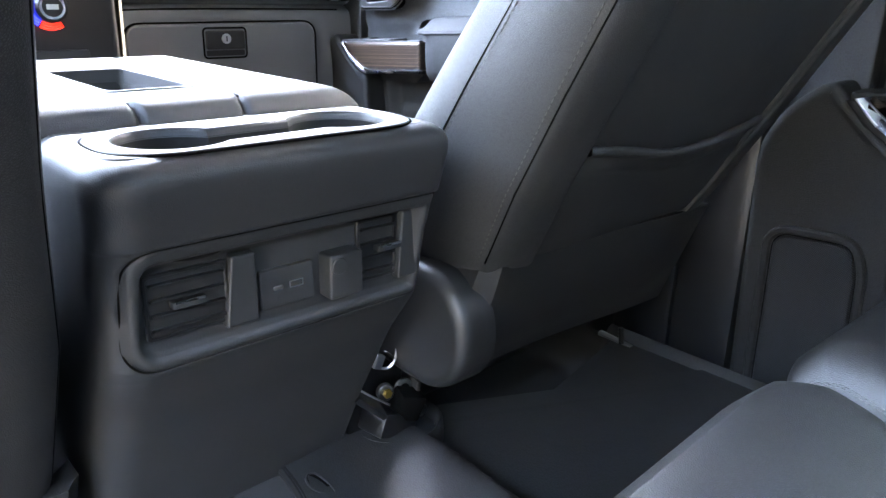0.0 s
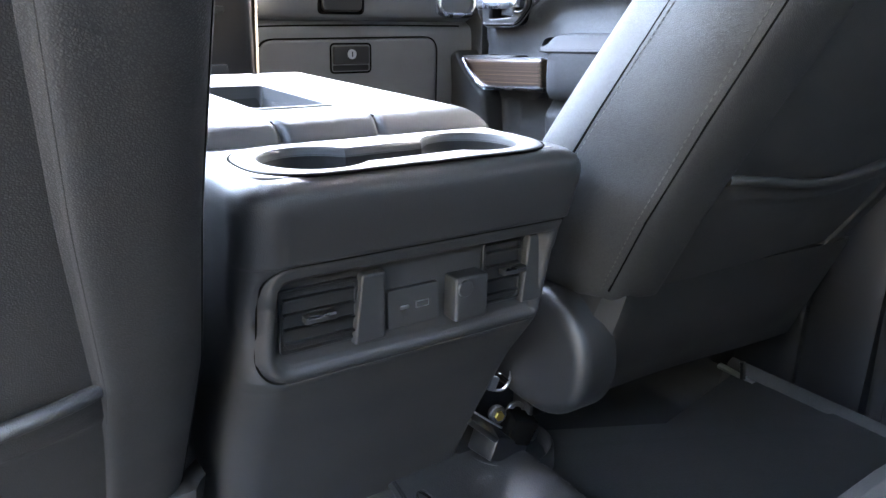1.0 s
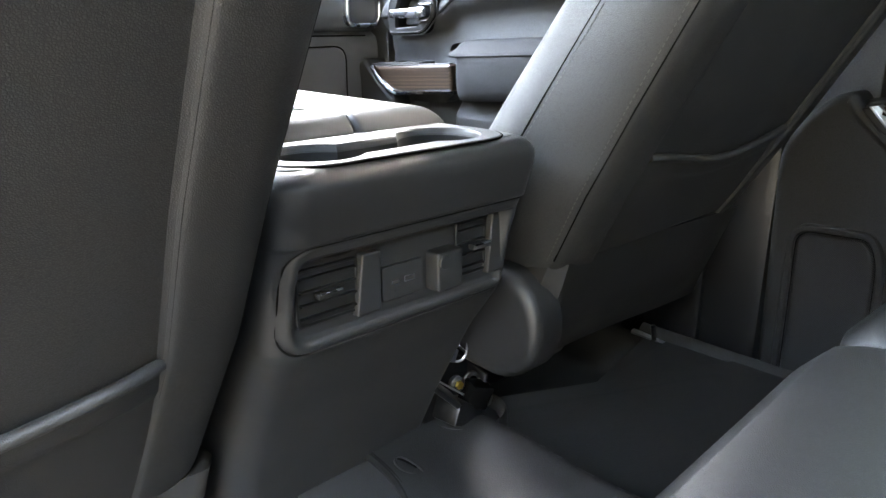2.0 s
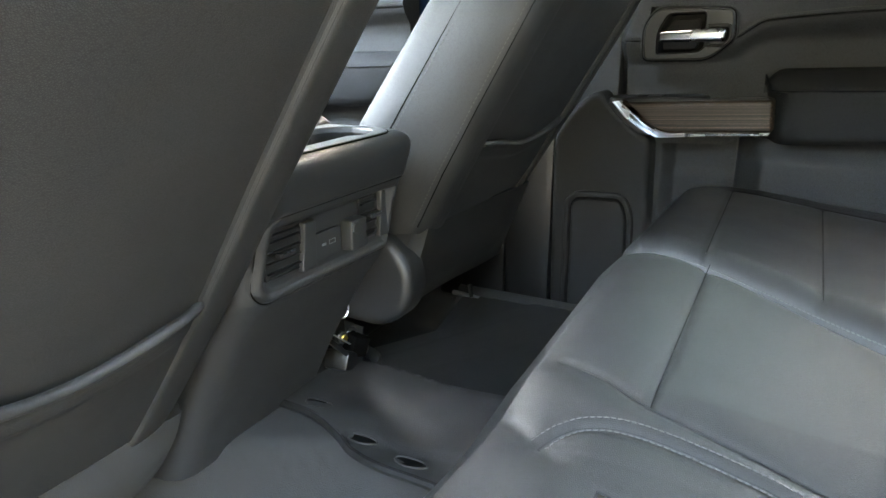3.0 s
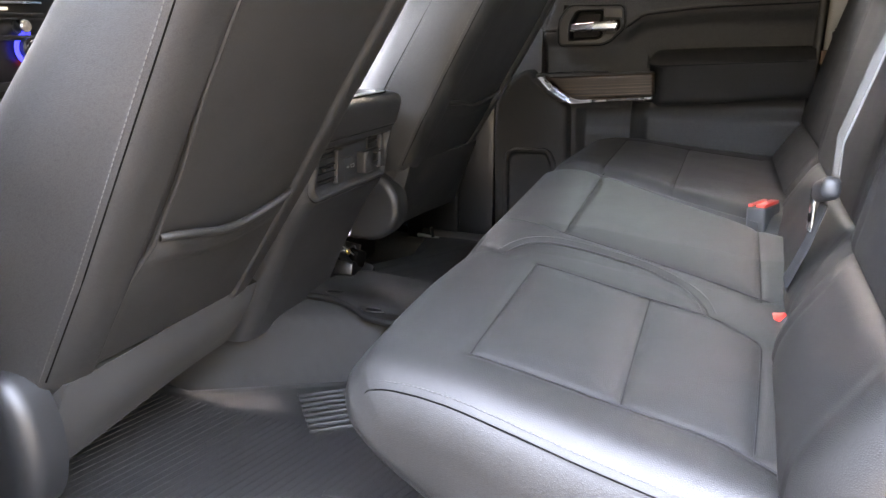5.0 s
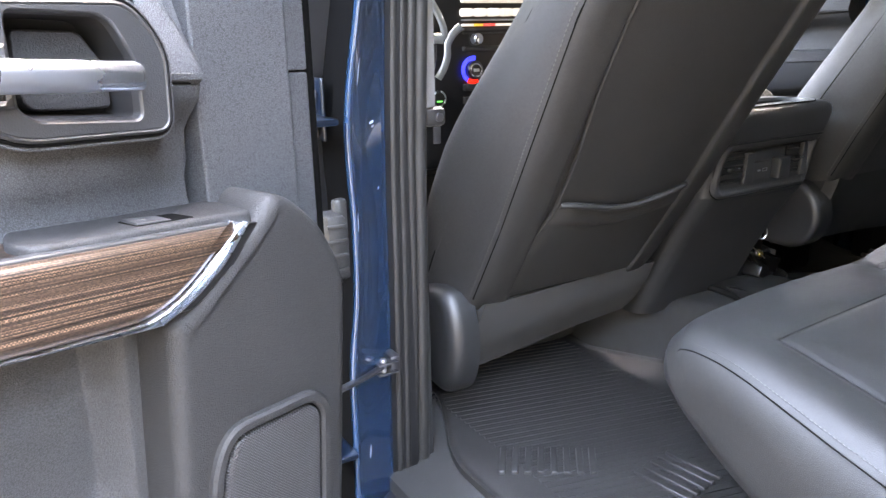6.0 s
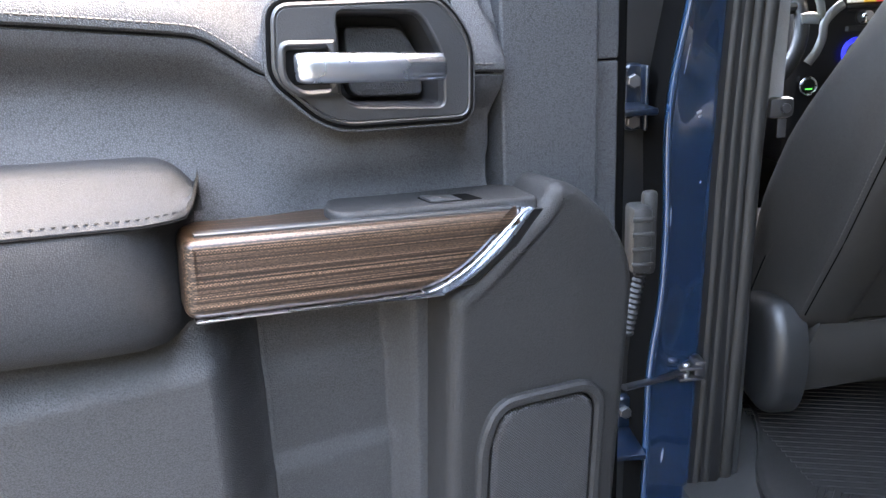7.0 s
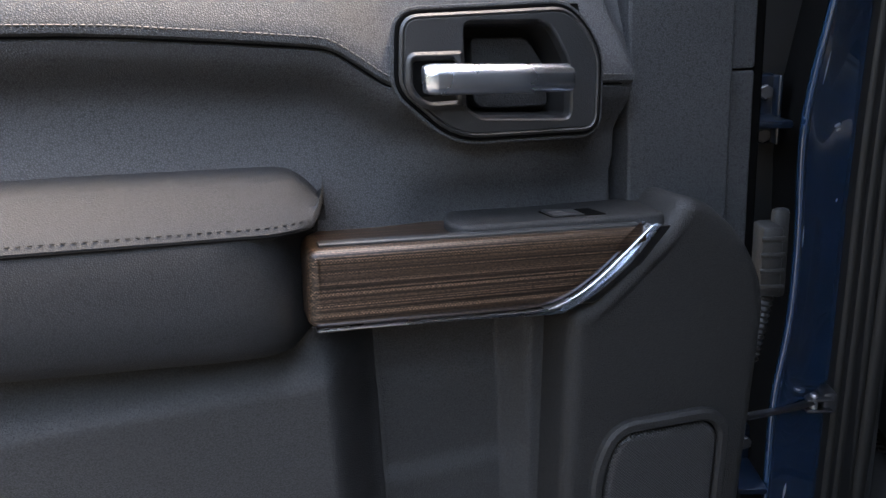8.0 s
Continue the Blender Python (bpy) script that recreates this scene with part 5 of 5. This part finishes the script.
def pil(u, z):
    a, b = pillar_edges(z)
    x = a + (b - a) * u
    y = 0.005 + 0.085 * u ** 1.3 + 0.012 * math.sin(math.pi * u) + 0.006 * max(0, 1 - u / 0.03) ** 2 + 0.008 * max(0, 1 - (1 - u) / 0.05) ** 2 - 0.0015 * math.exp(-((u - 0.05) / 0.025) ** 2)
    return Vector((x, y, z))
bm, g = grid(pil, spread(0, 0.14, 14) + spread(0.18, 0.92, 16) + spread(0.94, 1, 8), spread(0.38, 1.74, 70))
part("painted_jamb", skirt(bm, g, lambda c: Vector((c.x, 0.12, c.z))), PAINT, pillar, "glossy blue paint")
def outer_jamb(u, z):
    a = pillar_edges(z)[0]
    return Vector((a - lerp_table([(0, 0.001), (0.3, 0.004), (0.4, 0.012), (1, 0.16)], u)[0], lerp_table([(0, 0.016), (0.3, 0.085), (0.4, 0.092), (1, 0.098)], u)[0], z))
# black here paints the shade inside the door gap
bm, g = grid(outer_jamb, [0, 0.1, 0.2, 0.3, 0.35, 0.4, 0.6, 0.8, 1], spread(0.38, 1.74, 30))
part("outer_jamb", skirt(bm, g, lambda c: Vector((c.x, 0.15, c.z))), BLACK, pillar, "inner face of the jamb, gap shade painted black")
for u, z, du, dz in ((0.60, 1.050, 0.06, 0.0022), (0.63, 1.044, 0.04, 0.0015), (0.20, 1.120, 0.015, 0.016), (0.09, 0.925, 0.012, 0.012), (0.72, 0.955, 0.02, 0.002), (0.35, 0.560, 0.03, 0.010)):
    bm, g = grid(lambda a, b: pil(u + du * a * (1 - 0.6 * b * b), z + dz * b + 0.3 * dz * a) + Vector((-0.0002, -0.0006 + 0.0005 * max(abs(a), abs(b)) ** 4, 0)), spread(-1, 1, 6), spread(-1, 1, 6))
    part("paint_chip", bm, CHIP, pillar, "pale scuff in the paint")
for off, r in ((0.007, 0.0075), (0.022, 0.010), (0.040, 0.009), (0.058, 0.012)):
    part("seal_lip", tube([Vector((pillar_edges(z)[1] + off, 0.088 + off * 0.25, z)) for z in spread(0.38, 1.72, 24)], r, 10), SEAL, pillar, "black rubber door seal")
part("pillar_trim", box(-0.725, -0.70, 0.10, 0.2, 0.45, 1.72, 0.01), PLASTIC, pillar)


def hinge(z):
    h = thing("door_hinge", (-0.90, 0.03, z), "blue painted steel door hinge with bolts, gap shade in its tone", "hinge")
    leaf = rounded([(-0.908, z - 0.046), (-0.880, z - 0.046), (-0.880, z + 0.040), (-0.908, z + 0.040)], 0.012, 5)
    part("leaf", slab(leaf, -0.09, -0.070, 0.004, MYF), HINGE_SHADE, h)
    part("flange", box(-0.886, -0.881, 0.050, 0.085, z - 0.044, z + 0.038, 0.002), HINGE_SHADE, h)
    part("arm", box(-0.945, -0.886, -0.005, 0.074, z - 0.018, z - 0.009, 0.003), HINGE_SHADE, h)
    part("knuckle", disc((-0.955, -0.022, z - 0.034), (0, 0, 1), 0.012, 0.05, 16, 0.002), HINGE_SHADE, h)
    part("bolt", disc((-0.896, 0.070, z + 0.018), (0, -1, 0), 0.009, 0.009, 6, 0.001), STEEL_DARK, h)
    part("bolt", disc((-0.896, 0.070, z - 0.034), (0, -1, 0), 0.009, 0.009, 6, 0.001), STEEL_DARK, h)
    return h


MYF = Matrix(((1, 0, 0, 0), (0, 0, -1, 0), (0, 1, 0, 0), (0, 0, 0, 1)))
hinge(1.075)
hinge(0.60)
boot = thing("wire_boot", (-0.905, -0.02, 0.92), "grey rubber wiring boot between door and pillar", "cable")
part("plug", box(-0.925, -0.900, -0.04, 0.0, 0.868, 0.952, 0.006), RUBBER, boot)
for i in range(4):
    part("rib", box(-0.9262, -0.8990, -0.0425, -0.038, 0.878 + 0.019 * i, 0.884 + 0.019 * i, 0.0015), RUBBER, boot)
part("flange", box(-0.908, -0.888, -0.022, -0.008, 0.860, 0.968, 0.006), RUBBER, boot)
bm = bmesh.new()
pts = [Vector((-0.908 - 0.0006 * i, -0.020, 0.868 - 0.0035 * i)) for i in range(26)]
tube(pts, [0.006 if i % 2 else 0.0085 for i in range(26)], 10, bm=bm)
part("bellows", bm, RUBBER, boot)
strap = thing("check_strap", (-0.80, 0.07, 0.66), "dark steel door check strap pinned to the pillar", "strap")
part("arm", tube([(-0.814, 0.055, 0.684), (-0.849, 0.030, 0.689), (-0.928, -0.030, 0.710)], 0.0065, 8, flat=0.6), STEEL_DARK, strap)
bx = Vector((-0.814, 0.055, 0.684))
for dz in (-0.009, 0.007):
    part("fork", box(bx.x - 0.012, bx.x + 0.022, bx.y - 0.012, bx.y + 0.03, bx.z + dz - 0.002, bx.z + dz + 0.002, 0.0015), STEEL_DARK, strap)
part("bracket", box(bx.x + 0.012, bx.x + 0.030, bx.y - 0.004, bx.y + 0.03, bx.z - 0.016, bx.z + 0.014, 0.005), STEEL_DARK, strap)
part("pin", disc((bx.x, bx.y - 0.002, bx.z - 0.013), (0, 0, 1), 0.0055, 0.026, 12, 0.001), STEEL, strap)

# ---- floor mats ----
def rib_patch(bm, corner, along, across, length, gap, count, high, base):
    """A block of raised ribs: each runs along, the next one a gap further across."""
    a, c = Vector((*along, 0)).normalized(), Vector((*across, 0)).normalized()
    for i in range(count):
        p = Vector((*corner, 0)) + c * gap * i
        m = Matrix(((a.x, c.x, 0, p.x), (a.y, c.y, 0, p.y), (0, 0, 1, base), (0, 0, 0, 1)))
        box(0, length, 0, gap * 0.55, -0.004, high, 0.0015, m=m, bm=bm, segments=1)
    return bm


mat_l = thing("floor_mat", (-0.42, 0.0, FLOOR_Z), "black ribbed rubber floor mat on the driver side", "floor mat", "floor mats")
def left_mat(u, y):
    a, b = -0.70 + 0.10 * sm(0.0, 0.3, y), tunnel_edge(y) - 0.002
    x = a + (b - a) * u
    e = min(x - a, b - x, y + 0.36, 0.42 - y)
    return Vector((x, y, FLOOR_Z + 0.010 + 0.003 * (1 - sm(0.002, 0.012, e))))
eu = [0, 0.004, 0.009, 0.015, 0.022, 0.03, 0.04, 0.05]
bm, g = grid(left_mat, eu + spread(0.06, 0.94, 60) + [1 - q for q in reversed(eu)], spread(-0.36, 0.42, 110))
part("mat_sheet", skirt(bm, g, lambda c: Vector((c.x, c.y, FLOOR_Z - 0.012))), RUBBER, mat_l)
bm = bmesh.new()
for i in range(44):
    y = -0.30 + 0.0155 * i
    x1 = -0.20 - 0.10 * sm(0.0, 0.13, y)
    m = Matrix.Translation((-0.42, y, FLOOR_Z + 0.010)) @ Matrix.Rotation(radians(-14), 4, "Z")
    box(-0.20, 0.20, 0, 0.008, -0.003, 0.0015, m=m, bm=bm)
part("fine_ribs", bm, RUBBER, mat_l, kind="stuff")
part("rib_block", rib_patch(bmesh.new(), (-0.137, 0.075), (0.62, -0.78), (-0.76, -0.65), 0.15, 0.019, 8, 0.005, FLOOR_Z + 0.010), RUBBER, mat_l)
part("rib_block", rib_patch(bmesh.new(), (-0.61, 0.035), (-0.62, -0.78), (0.83, -0.56), 0.075, 0.021, 8, 0.0055, FLOOR_Z + 0.010), RUBBER, mat_l)
part("rib_block", rib_patch(bmesh.new(), (-0.475, -0.14), (0.15, -1.0), (1.0, 0.15), 0.10, 0.021, 5, 0.0055, FLOOR_Z + 0.010), RUBBER, mat_l)
mat_r = thing("floor_mat", (0.4, 0.0, FLOOR_Z), "black ribbed rubber floor mat over the tunnel and passenger side", "floor mat", "floor mats")
def mat_edge(y):
    return 0.046 - 0.080 * sm(0.17, -0.10, y) + 0.003 * math.sin(y * 34)
HOLES = [(0.008, 0.092), (-0.012, -0.012), (-0.022, -0.10)]
def right_mat(u, y):
    x = mat_edge(y) + (0.745 - mat_edge(y)) * u
    z = floor_height(max(x, 0.015), y) + 0.016 + 0.004 * math.sin(x * 40) * math.sin(y * 25) * (1 - sm(0.3, 0.4, x))
    if x > 0.40:
        z += 0.02 * sm(0.70, 0.745, x)
    return Vector((x, y, z))
bm, g = grid(right_mat, [0, 0.004, 0.008, 0.012, 0.016, 0.02, 0.025, 0.03, 0.035, 0.04, 0.05] + spread(0.06, 1, 70), spread(-0.34, 0.19, 110))
part("mat_sheet", skirt(bm, g, lambda c: Vector((c.x, c.y, c.z - 0.012))), RUBBER, mat_r)
# near-black bead paints the shade under the mat edge
part("mat_lip", tube([right_mat(0.0, y) + Vector((0.001, 0, -0.006)) for y in spread(-0.33, 0.185, 60)], 0.0065, 8), SHADE_DARK, mat_r, "thick mat edge, its underside shade painted dark")
for hx, hy in HOLES:
    q = right_mat(0.0, hy)
    cx = q.x + 0.022
    zz = floor_height(max(cx, 0.015), hy) + 0.0165
    ring = [Vector((cx + 0.0095 * math.cos(a) + 0.004 * math.sin(a) ** 2, hy + 0.024 * math.sin(a), zz + 0.003 * abs(math.cos(a)))) for a in (2 * math.pi * i / 24 for i in range(24))]
    sl = part("slot", tube(ring, 0.0014, 6, closed=True), RUBBER, mat_r, "moulded grip slot")
    bm = bmesh.new()
    bm.faces.new([bm.verts.new(p + Vector((0, 0, -0.0005))) for p in ring])
    part("opening", bm, BLACK, sl)
part("rib_block", rib_patch(bmesh.new(), (0.672, 0.085), (-0.25, -1.0), (-1.0, 0.1), 0.16, 0.020, 6, 0.006, right_mat(0.88, 0.0).z), RUBBER, mat_r)
bm = bmesh.new()
for i in range(28):
    for x0, x1 in ((0.27, 0.35), (0.35, 0.43), (0.43, 0.51), (0.51, 0.58)):
        y, xm = -0.28 + 0.0155 * i, (x0 + x1) / 2
        z = right_mat((xm - mat_edge(y)) / (0.745 - mat_edge(y)), y).z
        box(x0, x1, y, y + 0.008, z - 0.004, z + 0.0035, bm=bm)
part("fine_ribs", bm, RUBBER, mat_r, kind="stuff")

# ---- bracket under the console ----
br = thing("seat_bracket", (0.19, 0.15, 0.61), "bare black steel bracket with brass bolt and wire", "bracket")
part("plate", box(-0.045, 0.040, -0.004, 0.004, -0.065, 0.050, 0.003, m=pose(0.190, 0.165, 0.660, -12, 16)), PLASTIC_DARK, br)
part("side_plate", box(-0.003, 0.003, -0.030, 0.030, -0.055, 0.030, 0.002, m=pose(0.226, 0.150, 0.645, 0, 6, -14)), STEEL_DARK, br)
part("ramp", box(-0.030, 0.030, -0.016, 0.016, -0.004, 0.004, 0.002, m=pose(0.146, 0.128, 0.672, 18, 44)), PLASTIC_DARK, br)
# bright bead stands in for the highlight on the ramp's black edge
part("ramp_glint", tube([(0.124, 0.118, 0.702), (0.146, 0.112, 0.684), (0.166, 0.110, 0.668)], 0.0013, 6), STEEL, br)
part("foot", box(-0.030, 0.034, -0.022, 0.020, -0.016, 0.016, 0.004, m=pose(0.182, 0.136, 0.628, 0, 24, 8)), PLASTIC_DARK, br)
part("block", box(-0.018, 0.018, -0.014, 0.014, -0.018, 0.018, 0.004, m=pose(0.205, 0.125, 0.648, 8, 18, -12)), BLACK, br)
b = part("bolt", disc((0.181, 0.140, 0.668), (-0.25, -1, 0.15), 0.011, 0.008, 20, 0.0015), STEEL_DARK, br)
part("bolt_core", disc((0.179, 0.131, 0.6692), (-0.25, -1, 0.15), 0.0062, 0.004, 6, 0.001), BRASS, b)
b = part("washer", disc((0.211, 0.140, 0.662), (-0.2, -1, 0.1), 0.013, 0.004, 22, 0.001), STEEL_DARK, br)
part("washer_hole", disc((0.2105, 0.1355, 0.6625), (-0.2, -1, 0.1), 0.007, 0.001, 16), BLACK, b)
part("wire", tube(curve([(0.162, 0.135, 0.716), (0.168, 0.128, 0.709), (0.180, 0.126, 0.708), (0.189, 0.127, 0.718), (0.193, 0.130, 0.737)], 6), 0.0017, 6), STEEL, br)
part("clip", box(-0.006, 0.006, -0.004, 0.004, -0.009, 0.009, 0.002, m=pose(0.165, 0.130, 0.718, 0, 24)), CHROME, br)
part("tab", tube([(0.176, 0.130, 0.728), (0.196, 0.128, 0.706), (0.214, 0.130, 0.690)], 0.0035, 6, flat=0.35), STEEL_DARK, br)
part("nut", box(-0.010, 0.010, -0.008, 0.008, -0.008, 0.008, 0.003, m=pose(0.220, 0.122, 0.636, 10, 20, 14)), STEEL_DARK, br)
part("hook", tube(curve([(0.198, 0.150, 0.740), (0.202, 0.146, 0.746), (0.210, 0.146, 0.744)], 5), 0.0012, 6), STEEL, br)
# moulded collar of the mat round the bracket
arc = [(0.204 + 0.060 * math.cos(q), 0.142 + 0.054 * math.sin(q)) for q in spread(radians(-205), radians(25), 30)]
loops = []
for x, y in arc:
    n = Vector((x - 0.204, y - 0.142, 0)).normalized()
    p = Vector((x, y, 0))
    loops.append([p + n * o + Vector((0, 0, z)) for o, z in ((0.012, 0.470), (0.006, 0.560), (0.002, 0.606), (0.001, 0.616), (-0.002, 0.6195), (-0.005, 0.616), (-0.006, 0.606), (-0.005, 0.470))])
bm = bmesh.new()
rings(bm, loops)
part("collar", bm, RUBBER, mat_r, "raised rubber collar round the bracket")

# ---- seat rail on the passenger side ----
rail = thing("seat_rail", (0.73, 0.1, 0.53), "grey steel seat rail end on the floor", "rail")
part("strip", tube([(0.728, 0.20, 0.556), (0.732, 0.14, 0.552), (0.730, 0.07, 0.546), (0.727, 0.005, 0.540)], [0.011, 0.010, 0.007, 0.004], 8, flat=0.5), STEEL, rail)
part("pin", tube([(0.72, 0.15, 0.556), (0.72, 0.155, 0.585)], 0.005, 6), PLASTIC_DARK, rail)

# ---- seat belts ----
def buckle(x, y, z, tilt, turn, label, roll=0):
    bk = thing("belt_buckle", (x, y, z), label, "seat belt", "seat belt buckles")
    m = Matrix.Translation((x, y, z)) @ Matrix.Rotation(radians(turn), 4, "Z") @ Matrix.Rotation(radians(tilt), 4, "X") @ Matrix.Rotation(radians(roll), 4, "Y") @ Matrix.Scale(1.15, 4)
    part("housing", box(-0.026, 0.026, -0.013, 0.013, -0.085, 0.0, 0.004, m=m, segments=3), PLASTIC, bk)
    part("button", box(-0.0235, 0.0235, -0.0115, 0.001, -0.004, 0.0035, 0.0015, m=m), RED, bk, "red release button")
    part("slot_lip", box(-0.0235, 0.0235, 0.005, 0.0115, -0.004, 0.0032, 0.001, m=m), RED, bk)
    part("slot", box(-0.018, 0.018, 0.001, 0.005, -0.006, 0.001, m=m), BLACK, bk)
    return bk


buckle(0.060, -0.690, 0.874, -4, -25, "black belt buckle with red button upright in the bench")
buckle(-0.303, -0.690, 0.813, -30, 48, "black belt buckle with red button lying in the bench", roll=26)
belt = thing("seat_belt", (-0.175, -0.76, 0.82), "black webbing seat belt with steel tongue across the backrest", "seat belt")
def strip(points, width, thick=0.0015):
    bm = bmesh.new()
    loops = []
    for i, p in enumerate(points):
        p = Vector(p)
        loops.append([p + Vector((-width / 2, 0, 0)), p + Vector((width / 2, 0, 0)), p + Vector((width / 2, thick, thick)), p + Vector((-width / 2, thick, thick))])
    rings(bm, loops)
    return bm
part("webbing", strip([(-0.222, -0.742, 0.785), (-0.244, -0.712, 0.845), (-0.262, -0.727, 0.90), (-0.276, -0.738, 0.955)], 0.044), BELT, belt)
for i in range(5):
    q = -0.018 + 0.009 * i
    part("rib", tube([(-0.222 + q, -0.7405, 0.785), (-0.244 + q, -0.7098, 0.845), (-0.262 + q, -0.7248, 0.90), (-0.276 + q, -0.7358, 0.955)], 0.0009, 5), BELT, belt)
part("upper_webbing", strip([(-0.286, -0.742, 0.972), (-0.296, -0.742, 0.995), (-0.322, -0.738, 1.032), (-0.38, -0.752, 1.12), (-0.46, -0.785, 1.25), (-0.52, -0.83, 1.36)], 0.052), BELT_GREY, belt, "paler woven webbing")
mg = Matrix.Translation((-0.292, -0.734, 0.972)) @ Matrix.Rotation(radians(14), 4, "Y")
part("tongue_grip", box(-0.048, 0.046, -0.010, 0.010, -0.012, 0.013, 0.008, m=mg, segments=3), PLASTIC, belt)
mg = Matrix.Translation((-0.243, -0.728, 0.938)) @ Matrix.Rotation(radians(12), 4, "Y")
part("tongue", box(-0.020, 0.024, -0.002, 0.001, -0.026, 0.026, 0.001, m=mg), CHROME, belt, "bright steel tongue")
part("tongue_slot", box(-0.010, 0.012, -0.003, 0.002, -0.014, -0.004, m=mg), BLACK, belt)

# ---- corner behind the shut door ----
corner = thing("pillar_trim", (0.78, -0.83, 0.9), "pale grey rear pillar trim with a belt guide", "trim")
part("panel", box(0.765, 0.80, -0.868, -0.806, 0.80, 1.70, 0.012, segments=3), TRIM_GREY, corner)
part("seal", tube([(0.764, -0.795, z) for z in spread(0.80, 1.70, 12)], 0.011, 10), SEAL, corner, "black rubber door seal")
part("guide", box(0.728, 0.768, -0.842, -0.820, 1.118, 1.134, 0.004), PLASTIC_DARK, corner)
part("guide_pin", tube([(0.752, -0.826, 1.137), (0.728, -0.845, 1.143)], 0.004, 8), CHROME, corner)
part("tag", box(0.730, 0.764, -0.842, -0.800, 1.060, 1.092, 0.003), BROWN, corner, "brown care tag")
part("screw", disc((0.752, -0.766, 0.866), (-1, 0.2, 0.2), 0.006, 0.004, 14, 0.001), CHROME, corner)

# ---- front belt beside the driver seat ----
fb = thing("seat_belt", (-0.69, 0.16, 0.9), "pale webbing front seat belt with its anchor by the pillar", "seat belt")
part("webbing", strip([(-0.662, 0.165, 1.05), (-0.662, 0.165, 1.2), (-0.675, 0.16, 1.45), (-0.69, 0.15, 1.7)], 0.030), BELT_GREY, fb)
part("anchor", box(-0.672, -0.634, 0.150, 0.172, 1.022, 1.052, 0.008), PLASTIC, fb)
part("tongue", box(-0.658, -0.645, 0.152, 0.156, 0.995, 1.022, 0.001), STEEL_DARK, fb, "dull steel tongue")
part("bolt", disc((-0.650, 0.150, 1.037), (0, -1, 0), 0.007, 0.005, 14, 0.001), STEEL_DARK, fb)
